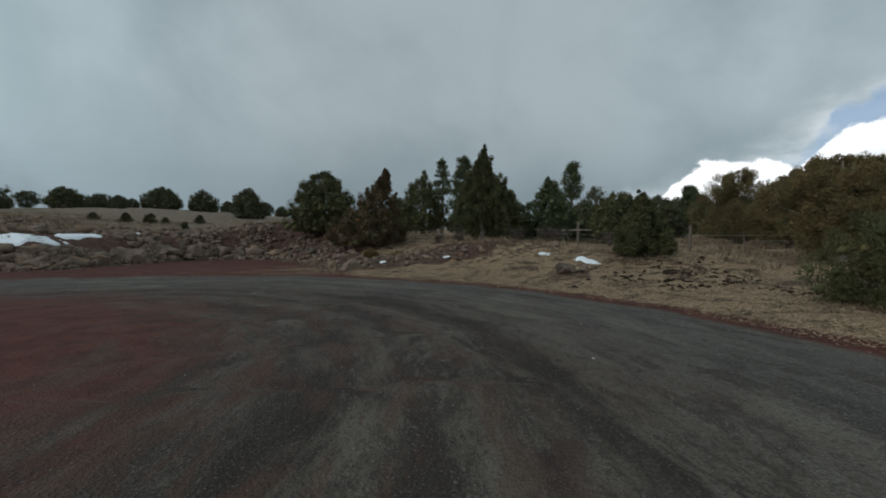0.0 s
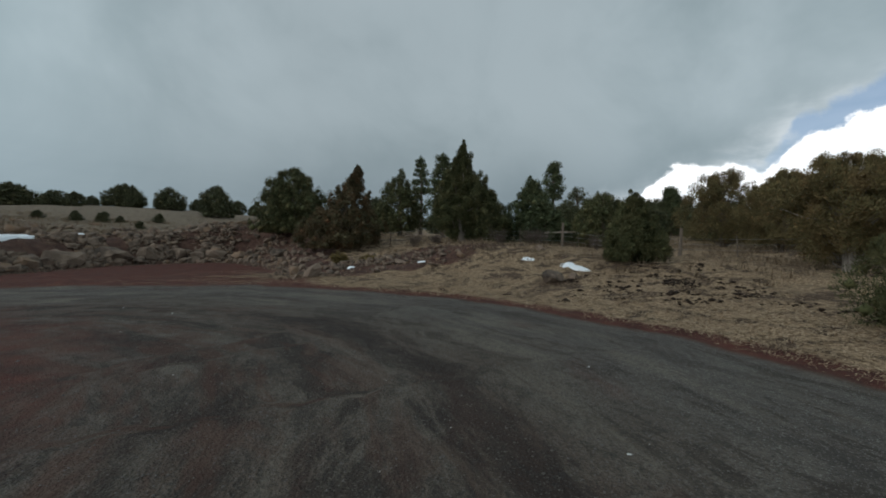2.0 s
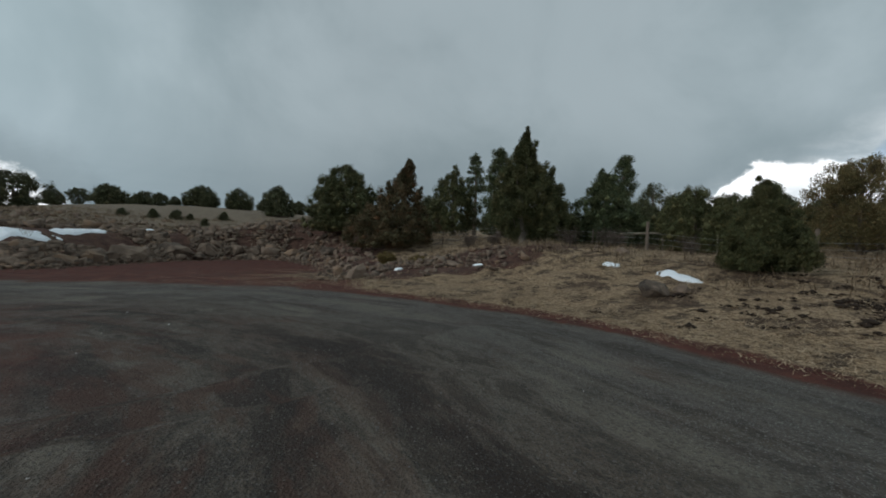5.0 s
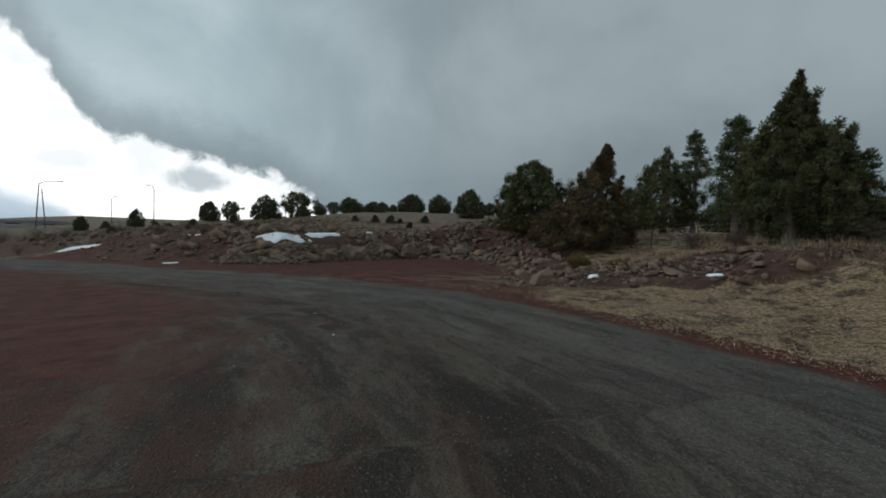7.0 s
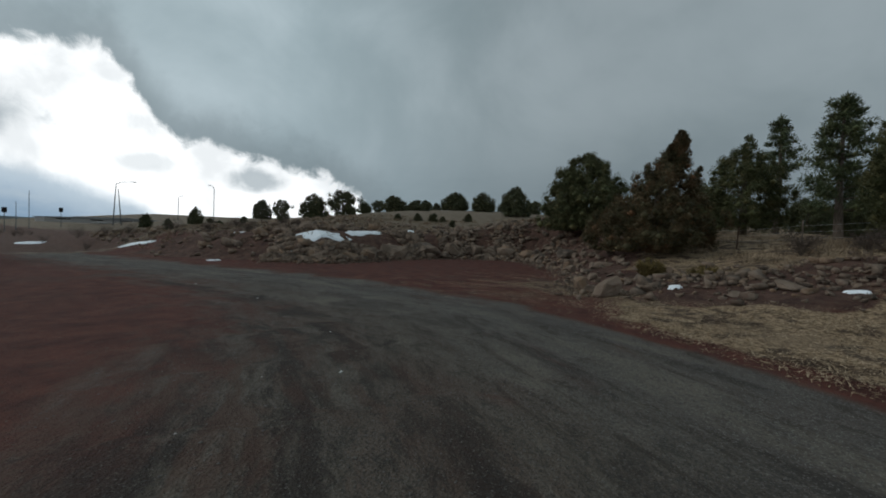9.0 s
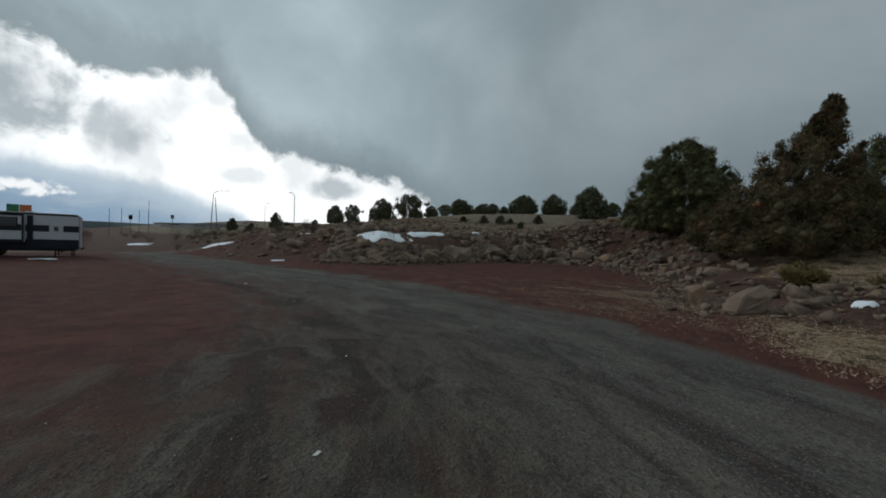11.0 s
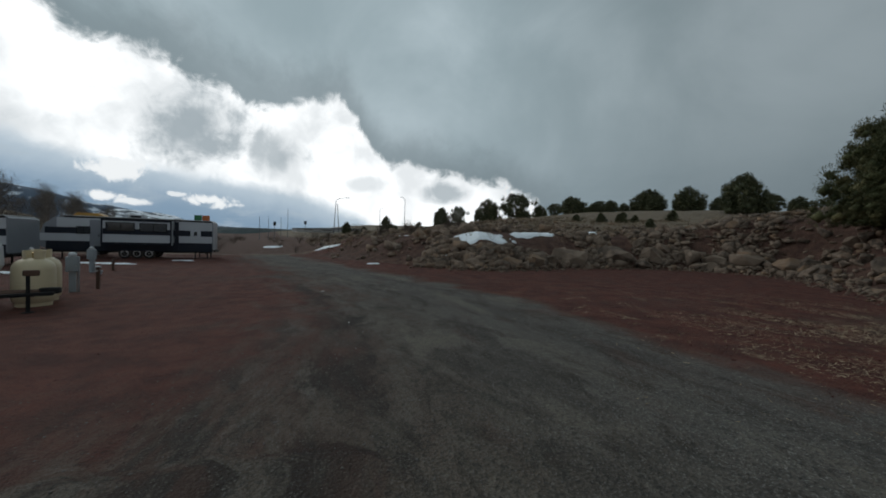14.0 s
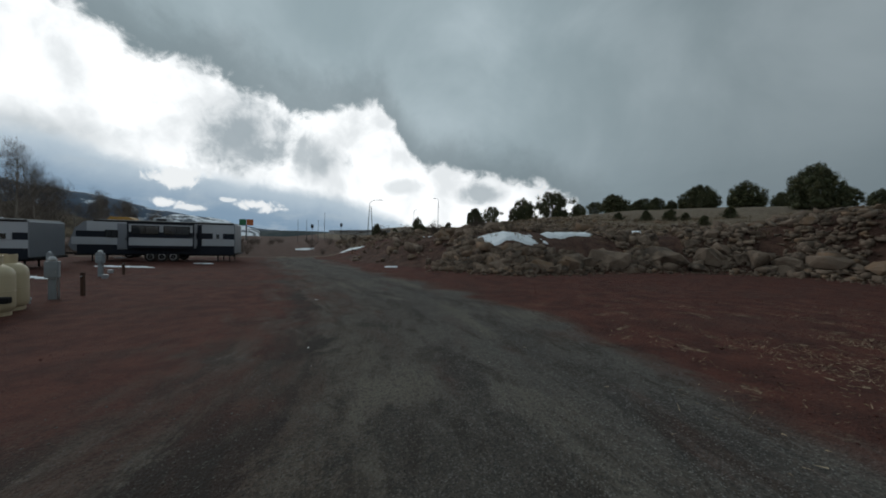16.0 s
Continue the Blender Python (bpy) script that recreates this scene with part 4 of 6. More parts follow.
def scatter_stones(name, label, xy, sizes, mat, seed, sink=0.25, flat=0.65, kind="stuff"):
    """Many small angular stones, joined."""
    g = np.random.default_rng(seed)
    octa = np.array([(1, 0, 0), (-1, 0, 0), (0, 1, 0), (0, -1, 0), (0.1, 0.1, 1), (0, 0, -1)], float)
    tri = np.array([(0, 2, 4), (2, 1, 4), (1, 3, 4), (3, 0, 4), (2, 0, 5), (1, 2, 5), (3, 1, 5), (0, 3, 5)])
    if name == "rubble":
        # broken blocks with flat faces
        octa = 0.78 * np.array([(-1, -1, -1), (1, -1, -1), (1, 1, -1), (-1, 1, -1), (-1, -1, 1), (1, -1, 1), (1, 1, 1), (-1, 1, 1)], float)
        tri = np.array([(0, 2, 1), (0, 3, 2), (4, 5, 6), (4, 6, 7), (0, 1, 5), (0, 5, 4), (1, 2, 6), (1, 6, 5), (2, 3, 7), (2, 7, 6), (3, 0, 4), (3, 4, 7)])
        inner = inside(xy[:, 0], xy[:, 1], FLAT) & (segment_distance(xy[:, 0], xy[:, 1], FLAT, True)[0] > 1.3)
        inner |= (xy[:, 0] > -27.8) & (xy[:, 0] < -24.5) & (xy[:, 1] > 24.8) & (xy[:, 1] < 33.9)
        xy, sizes = xy[~inner], sizes[~inner]
    n = len(xy)
    c = len(octa)
    v = octa[None] * g.uniform(0.65, 1.2, (n, c, 1)) + g.normal(size=(n, c, 3)) * 0.14
    v *= np.column_stack([np.ones(n), g.uniform(0.6, 0.95, n), g.uniform(0.5, 1.0, n) * flat])[:, None] * sizes[:, None, None] / 2
    a = g.random(n) * 6.28
    if name == "rubble":
        lean = g.normal(size=(n, 1)) * 0.4
        v[..., 0], v[..., 2] = v[..., 0] * np.cos(lean) - v[..., 2] * np.sin(lean), v[..., 0] * np.sin(lean) + v[..., 2] * np.cos(lean)
    ca, sa = np.cos(a)[:, None], np.sin(a)[:, None]
    X, Y = v[..., 0] * ca - v[..., 1] * sa, v[..., 0] * sa + v[..., 1] * ca
    z = ground_z(xy[:, 0], xy[:, 1])
    P = np.stack([X + xy[:, :1], Y + xy[:, 1:], v[..., 2] + (z + sizes * flat * (0.5 - sink))[:, None]], -1)
    f = tri[None] + (np.arange(n) * c)[:, None, None]
    ob = mesh_object(name, P.reshape(-1, 3), f.reshape(-1, 3), mat)
    return tagged(ob, label, "stones", kind=kind)


pts = np.array([by_wall(WALL_LEN[-1] * rng.random() ** 1.7, rng.gamma(2.0, 1.5)) for _ in range(9000)])
sizes = rng.gamma(2.2, 0.115, 9000) + 0.08
# the east end of the bank is mostly bare soil
bare = step(pts[:, 0], -17.0, -12.0)
keep = np.random.default_rng(47).random(9000) > 0.2 + 0.76 * bare
scatter_stones("rubble", "loose broken basalt rubble over the bank", pts[keep], (sizes * (1 - 0.25 * bare))[keep], ROCK, 41, flat=0.75)
pts = np.array([by_wall(rng.uniform(0, WALL_LEN[-1]), rng.normal(0.0, 0.5)) for _ in range(1600)])
scatter_stones("rubble", "small stones spilled along the foot of the bank", pts, rng.gamma(2.0, 0.035, 1600) + 0.03, ROCK, 42)
pts = np.column_stack([rng.normal(-1.6, 2.8, 600), rng.normal(24.6, 1.3, 600)])
scatter_stones("rubble", "small stones over the red earth heaps", pts, rng.gamma(2.0, 0.06, 600) + 0.04, ROCK, 43)
# rocks strewn on the hillside west of the bay
pts = np.column_stack([rng.uniform(-60, -26, 1500), rng.uniform(19, 46, 1500)])
pts = pts[off_level(pts[:, 0], pts[:, 1]) > 0.4]
scatter_stones("rubble", "scattered rocks on the dry hillside", pts, rng.gamma(1.8, 0.13, len(pts)) + 0.08, ROCK, 44)
pts = np.column_stack([rng.uniform(-26, -12, 800), rng.uniform(40, 56, 800)])
pts = pts[off_level(pts[:, 0], pts[:, 1]) > 1.5]
scatter_stones("rubble", "scattered flat rocks above the bay", pts, rng.gamma(2.0, 0.16, len(pts)) + 0.1, ROCK, 45, flat=0.45)

# ---------- loose gravel on the drive ----------
PEBBLE = plain("pebble", (0.13, 0.12, 0.11), 0.85, dirt=0.6, scale=40, dirt_color=(0.05, 0.045, 0.04), spec=0.3)
PALE_PEBBLE = plain("pale_pebble", (0.42, 0.40, 0.37), 0.8, dirt=0.3, scale=20, spec=0.3)
CINDER = plain("cinder", (0.085, 0.034, 0.027), 0.95, dirt=0.6, scale=30, dirt_color=(0.035, 0.014, 0.012), spec=0.2)
mid_line = np.array([(-1.4, 3.0), (-1.0, 5.5), (-1.1, 8.0), (-2.2, 10.5), (-3.6, 13.0), (-5.5, 15.0), (-8.0, 17.2), (-12, 18.0)])


def near_path(n, spread, seed):
    g = np.random.default_rng(seed)
    t = g.random(n) * (len(mid_line) - 1)
    i = t.astype(int)
    p = mid_line[i] + (mid_line[i + 1] - mid_line[i]) * (t - i)[:, None]
    return p + g.normal(size=(n, 2)) * spread


p = near_path(16000, 2.6, 51)
keep = inside(p[:, 0], p[:, 1], DRIVE)
scatter_stones("gravel", "fine grey gravel loose on the drive", p[keep], rng.gamma(3.0, 0.0035, keep.sum()) + 0.006, PEBBLE, 52)
p = near_path(110, 3.5, 53)
scatter_stones("gravel", "few pale pebbles on the drive", p, rng.gamma(2.0, 0.005, 110) + 0.006, PALE_PEBBLE, 54)
p = np.column_stack([rng.uniform(-24, -5, 9000), rng.uniform(18, 39, 9000)])
p = p[inside(p[:, 0], p[:, 1], FLAT) & ~inside(p[:, 0], p[:, 1], DRIVE)]
scatter_stones("gravel", "red cinder gravel in the bay", p, rng.gamma(2.5, 0.007, len(p)) + 0.008, CINDER, 55)
p = np.column_stack([rng.uniform(-20, -5, 5000), rng.uniform(4, 14, 5000)])
p = p[~inside(p[:, 0], p[:, 1], DRIVE)]
scatter_stones("gravel", "red cinder gravel on the lot", p, rng.gamma(2.5, 0.005, len(p)) + 0.006, CINDER, 56)

# ---------- straw, dry grass ----------


def blade_material(name, a, b):
    m, n = material(name)
    g = n.add("ShaderNodeNewGeometry")
    c = n.mix(g.outputs["Random Per Island"], a, b)
    finish(n, n.mix(n.math("MULTIPLY", n.ramp(n.noise(g.outputs["Position"], 0.8, 4.0), 0.45, 0.7), 0.6), c, a), 0.85, spec=0.2)
    return m


STRAW = blade_material("straw_blade", (0.18, 0.122, 0.074), (0.50, 0.385, 0.262))
DRY = blade_material("dry_blade", (0.115, 0.083, 0.056), (0.30, 0.225, 0.15))
TWIG = blade_material("twig", (0.055, 0.042, 0.034), (0.13, 0.10, 0.085))


def blades(name, label, xy, length, width, lift, mat, seed, category="grass"):
    """Thin curved blades, joined."""
    g = np.random.default_rng(seed)
    n = len(xy)
    a = g.random(n) * 6.28
    L = length * g.uniform(0.5, 1.3, n)
    e = np.clip(g.normal(lift, 0.25, n), 0.02, 1.45)
    d = np.column_stack([np.cos(a) * np.cos(e), np.sin(a) * np.cos(e), np.sin(e)])
    side = np.column_stack([-np.sin(a), np.cos(a), g.normal(size=n) * 0.4]) * (width * g.uniform(0.6, 1.3, n))[:, None] / 2
    base = np.column_stack([xy, ground_z(xy[:, 0], xy[:, 1]) + 0.006 + 0.02 * g.random(n)])
    tip = base + d * L[:, None]
    tip[:, 2] = np.maximum(tip[:, 2], ground_z(tip[:, 0], tip[:, 1]) + 0.008)
    P = np.stack([base - side, base + side, tip], 1)
    ob = mesh_object(name, P.reshape(-1, 3), np.arange(n * 3).reshape(-1, 3), mat)
    return tagged(ob, label, category, kind="stuff")


def straw_field(n, seed):
    g = np.random.default_rng(seed)
    p = np.column_stack([g.uniform(-6, 16, n), g.uniform(5, 30, n)])
    d = off_level(p[:, 0], p[:, 1])
    k = (d > g.uniform(0.1, 0.9, n)) & (g.random(n) < np.exp(-d / 7)) & (lumps(p[:, 0], p[:, 1], 1.6, 61) + g.normal(size=n) * 0.35 > -0.25)
    for hx, hy, hr in ((-2.8, 24.0, 3.0), (0.4, 24.8, 2.4), (-6.5, 25.5, 3.2), (2.6, 24.6, 1.8), (1.4, 23.2, 1.6), (4.2, 25.5, 1.6), (-1.0, 22.6, 1.5)):
        k &= np.hypot(p[:, 0] - hx, p[:, 1] - hy) > hr * g.uniform(0.55, 0.95, n)
    return p[k]


blades("straw", "bleached straw lying thick beside the drive", straw_field(520000, 62), 0.085, 0.012, 0.25, STRAW, 63)
p = np.column_stack([rng.normal(-9.5, 2.6, 1500), rng.normal(25.0, 2.6, 1500)])
p = p[inside(p[:, 0], p[:, 1], FLAT) & (lumps(p[:, 0] * 0.6, p[:, 1] * 1.6, 1.2, 64) > 0.12)]
g = np.random.default_rng(66)
q = np.column_stack([g.normal(-8.8, 2.2, 16000), g.normal(24.4, 1.9, 16000)])
p = np.vstack([p, q[inside(q[:, 0], q[:, 1], FLAT) & (lumps(q[:, 0] * 0.6, q[:, 1] * 1.6, 1.2, 64) > 0.10)]])
q = np.column_stack([g.normal(-6.6, 1.3, 16000), g.normal(22.2, 1.2, 16000)])
p = np.vstack([p, q[lumps(q[:, 0] * 0.6, q[:, 1] * 1.6, 1.0, 67) + 0.35 * g.normal(size=len(q)) > 0.1]])
blades("straw", "wisps of straw on red cinder", p, 0.08, 0.009, 0.08, STRAW, 65)


def tufts(n, per, area, seed, away=2.0):
    g = np.random.default_rng(seed)
    c = np.column_stack([g.uniform(area[0], area[1], n), g.uniform(area[2], area[3], n)])
    c = c[(off_level(c[:, 0], c[:, 1]) > away) & (lumps(c[:, 0], c[:, 1], 5, seed) + g.normal(size=len(c)) * 0.4 > 0)]
    return np.repeat(c, per, axis=0) + g.normal(size=(len(c) * per, 2)) * 0.14


blades("dry_grass", "dry brown grass tufts over the hillside", tufts(5200, 12, (-62, -8, 19, 62), 71, 2.5), 0.38, 0.03, 0.95, DRY, 72)
blades("dry_grass", "dry grass tufts below the trees", tufts(4200, 12, (-8, 34, 14, 46), 73, 6.0), 0.36, 0.028, 0.95, DRY, 74)


def dry_shrub(x, y, h, seed):
    """A leafless grey brown bush of fine twigs."""
    g = np.random.default_rng(seed)
    top = new("dry_shrub")
    top.matrix_basis = pose(x, y, on_ground(x, y) - 0.03)
    stems, n = [], 16
    for _ in range(n):
        a, r = g.random() * 6.28, h * g.uniform(0.25, 0.8)
        e = (math.cos(a) * r, math.sin(a) * r, h * g.uniform(0.55, 1.0))
        stems.append(([(0, 0, 0), (e[0] * 0.4, e[1] * 0.4, e[2] * 0.55), e], [0.012, 0.008, 0.003]))
    v, f = tube_mesh(stems, 4)
    tagged(mesh_object("stem", v, f, BARK, top), kind="stuff")
    cs = np.array([s[0][1 + (i % 2)] for i, s in enumerate(stems * 2)])
    v, f = leaf_cloud(g, cs, np.full(len(cs), h * 0.3), 34, 0.16, 0.014, up=0.6, core=0)
    mesh_object("crown", v, f, TWIG, top)
    return tagged(top, "leafless grey brown shrub in dry grass", "shrub", "dry shrubs")


for i, (x, y, h) in enumerate(((6.6, 26.2, 1.0), (7.6, 27.4, 0.9), (4.6, 26.0, 0.8), (10.4, 25.6, 0.8), (3.9, 28.6, 1.0), (12.9, 24.4, 0.7), (-0.4, 28.8, 0.8), (1.0, 27.6, 0.7),
                               (-33, 24.5, 0.8), (-38, 23.5, 0.9), (-41, 27, 1.0), (-46, 23, 1.1), (-36, 29, 0.8), (-52, 21, 1.2), (-57, 20, 1.4), (-30, 27, 0.6), (-62, 18.5, 1.3))):
    last_shrub = dry_shrub(x, y, h, 80 + i)
for i in range(60):
    x, y = random.uniform(-125, -44), random.uniform(-4, 17.5)
    if abs(y - np.interp(x, [-60, -36], [12, 14.5])) > 3:
        again(last_shrub, x, y, random.uniform(0.5, 1.2), random.uniform(0, 360))
plant(make_tree("shrub", 0.8, 1.0, "dome", 99, leaf=blade_material("golden_leaf", (0.10, 0.075, 0.03), (0.22, 0.16, 0.06)), clumps=26, per=90, leaf_size=0.13, bare=0, clump=0.2),
      -4.7, 26.4, "yellow green low shrub among rocks", "shrub")
plant(make_tree("shrub", 0.45, 1.1, "dome", 98, leaf=bpy.data.materials["golden_leaf"], clumps=20, per=80, leaf_size=0.1, bare=0, clump=0.2), -3.0, 26.3,
      "low golden dry shrub on the earth heap", "shrub")

# dark clods turned up in the straw
CLOD = plain("clod", (0.030, 0.021, 0.016), 0.95, dirt=0.4, scale=12, dirt_color=(0.07, 0.05, 0.035), spec=0.15)
p = np.column_stack([rng.normal(7.6, 1.9, 70), rng.normal(14.6, 1.5, 70)])
p = p[off_level(p[:, 0], p[:, 1]) > 0.8]
p = np.repeat(p, 7, axis=0) + rng.normal(size=(len(p) * 7, 2)) * np.array([0.16, 0.09])
scatter_stones("clods", "dark clods of soil in bleached straw", p, rng.gamma(3, 0.03, len(p)) + 0.04, CLOD, 57, flat=0.5)

# ---------- old snow ----------


def snow_patch(x, y, length, width, turn, seed, thick=0.07, lift=0.02, label="patch of old snow melting on the ground", wall=0.0):
    nx, ny = max(int(length / 0.06), 14), max(int(width / 0.06), 10)
    nx, ny = min(nx, 130), min(ny, 60)
    U, V = np.meshgrid(np.linspace(-0.5, 0.5, nx), np.linspace(-0.5, 0.5, ny))
    a = radians(turn)
    X = x + U * length * math.cos(a) - V * width * math.sin(a)
    Y = y + U * length * math.sin(a) + V * width * math.cos(a)
    edge = 1 - (2 * np.abs(U)) ** 2.4 - (2 * np.abs(V)) ** 2.4 + min(0.95, 0.3 + width * 0.45) * lumps(X, Y, 0.2 + width * 0.2, seed, 5)
    keep = edge > 0.06
    Z = ground_z(X, Y) - 0.04 + (lift + 0.04 + thick * 0.6) * step(edge, 0.06, 0.75) + 0.012 * lumps(X, Y, 0.2, seed + 3)
    idx = np.arange(nx * ny).reshape(ny, nx)
    ok = keep[:-1, :-1] & keep[1:, :-1] & keep[:-1, 1:] & keep[1:, 1:]
    f = np.column_stack([idx[:-1, :-1][ok], idx[:-1, 1:][ok], idx[1:, 1:][ok], idx[1:, :-1][ok]])
    ob = mesh_object("snow_patch", np.column_stack([X.ravel(), Y.ravel(), Z.ravel()]), f, SNOW, smooth=True)
    return tagged(ob, label, "snow", "snow patches")


snow_patch(-26.0, 26.6, 4.8, 2.0, 86, 1, 0.08, 0.06, "broad patch of old snow above the boulders")
snow_patch(-27.1, 31.6, 5.6, 1.3, 104, 21, 0.08, 0.06, "long patch of old snow above the boulders")
snow_patch(-25.7, 23.8, 2.1, 1.1, 35, 2, 0.10, 0.05)
snow_patch(-28.6, 20.4, 1.2, 0.5, 45, 3)
snow_patch(-42.8, 19.7, 4.6, 0.8, 24, 4, 0.08, 0.05)
snow_patch(-66, 15.2, 5.0, 2.4, -12, 5, 0.10, 0.10)
snow_patch(-28.9, 38.9, 1.6, 0.7, 35, 6, 0.08, 0.12)
snow_patch(-23.6, 28.6, 0.8, 0.45, 80, 7, 0.1, 0.06, "small heap of old snow at the foot of the boulders")
snow_patch(-25.7, 22.6, 0.9, 0.4, 35, 8)
snow_patch(-34.0, 24.5, 1.6, 0.8, 20, 9)
snow_patch(6.0, 18.9, 2.0, 0.62, -70, 10, 0.05, 0.05)
snow_patch(4.7, 20.9, 0.8, 0.4, -30, 11, 0.05, 0.05)
snow_patch(-3.6, 23.6, 0.45, 0.34, 20, 13, 0.08, 0.04, "small lump of old snow on red earth")
snow_patch(-0.1, 22.8, 0.55, 0.22, -20, 14, 0.05, 0.03)
snow_patch(-27.2, 5.2, 3.2, 0.5, 62, 15, 0.06, 0.02, "strip of old snow on the lot")
snow_patch(-32.9, 6.3, 4.2, 0.7, 70, 16, 0.06, 0.02, "strip of old snow beside the trailer")
snow_patch(-35.5, 9.4, 1.6, 0.5, 70, 17, 0.05, 0.02, "strip of old snow beside the trailer")

# ---------- the lot: trailers, gas tank, hook-ups ----------
WHITE_SIDE = plain("trailer_white", (0.37, 0.39, 0.42), 0.5, dirt=0.18, scale=0.8, dirt_color=(0.30, 0.29, 0.28))
GREY_SIDE = plain("trailer_grey", (0.17, 0.185, 0.21), 0.45, dirt=0.2, scale=0.8, dirt_color=(0.15, 0.14, 0.14))
NAVY = plain("trailer_navy", (0.010, 0.014, 0.023), 0.65, dirt=0.1, scale=0.9, spec=0.2)
BLACK = plain("black_trim", (0.010, 0.010, 0.011), 0.75, dirt=0.2, scale=2, spec=0.2)
STEEL = plain("galvanized", (0.33, 0.34, 0.35), 0.45, 0.75, dirt=0.3, scale=5)
RIM = plain("wheel_rim", (0.42, 0.42, 0.43), 0.35, 0.8, dirt=0.3, scale=6)
TYRE = plain("tyre", (0.016, 0.016, 0.017), 0.85, dirt=0.4, scale=5)
TANK = plain("tank_paint", (0.56, 0.47, 0.31), 0.45, dirt=0.2, scale=2.2, dirt_color=(0.28, 0.19, 0.11))
BOX_GREY = plain("enamel_grey", (0.24, 0.27, 0.29), 0.45, dirt=0.2, scale=4)
RUST = plain("rusty_steel", (0.085, 0.045, 0.03), 0.8, 0.2, dirt=0.4, scale=8)
WOOD = plain("weathered_wood", (0.14, 0.11, 0.085), 0.9, dirt=0.5, scale=6, dirt_color=(0.06, 0.048, 0.04))
ROOF = plain("roof_membrane", (0.36, 0.36, 0.36), 0.7, dirt=0.4, scale=1.2)


def glass_material():
    m, n = material("tinted_glass")
    finish(n, (0.012, 0.015, 0.018), 0.08, spec=0.8)
    return m


GLASS = glass_material()


def wheel(parent, x, y, z, r=0.34, w=0.22):
    t = part("wheel", lathe([(r * 0.62, -w / 2), (r * 0.93, -w / 2), (r, -w * 0.3), (r, w * 0.3), (r * 0.93, w / 2), (r * 0.62, w / 2)], 22), TYRE, parent, smooth=True)
    t.matrix_basis = pose(x, y, z, 0, 90, 0)
    part("rim", lathe([(r * 0.2, w * 0.2), (r * 0.58, w * 0.30), (r * 0.63, w * 0.52), (r * 0.60, w * 0.54), (r * 0.3, w * 0.42), (r * 0.12, w * 0.5)], 18), RIM, t, "steel wheel rim", True)


def prism(outline, x0, x1):
    """A solid of that outline in y and z, from x0 to x1."""
    bm = bmesh.new()
    a = [bm.verts.new((x0, y, z)) for y, z in outline]
    b = [bm.verts.new((x1, y, z)) for y, z in outline]
    bm.faces.new(a)
    bm.faces.new(list(reversed(b)))
    for i in range(len(a)):
        j = (i + 1) % len(a)
        bm.faces.new((a[j], a[i], b[i], b[j]))
    bmesh.ops.recalc_face_normals(bm, faces=bm.faces)
    return bm


def side_band(parent, name, y0, y1, z0, z1, mat, x=0.0, depth=0.02, bevel=0.006, label=""):
    return part(name, box(x + depth / 2 + 0.001, (y0 + y1) / 2, (z0 + z1) / 2, depth, y1 - y0, z1 - z0, bevel, 1), mat, parent, label)


def window(parent, y0, y1, z0, z1, x=0.0, frame_mat=None):
    w = part("window", box(x + 0.02, (y0 + y1) / 2, (z0 + z1) / 2, 0.04, y1 - y0, z1 - z0, 0.015, 2), frame_mat or BLACK, parent, "black framed tinted window")
    part("pane", box(x + 0.043, (y0 + y1) / 2, (z0 + z1) / 2, 0.008, y1 - y0 - 0.09, z1 - z0 - 0.09, 0.003, 1), GLASS, w)
    part("mullion", box(x + 0.05, (y0 + y1) / 2, (z0 + z1) / 2, 0.012, 0.03, z1 - z0 - 0.08), frame_mat or BLACK, w)


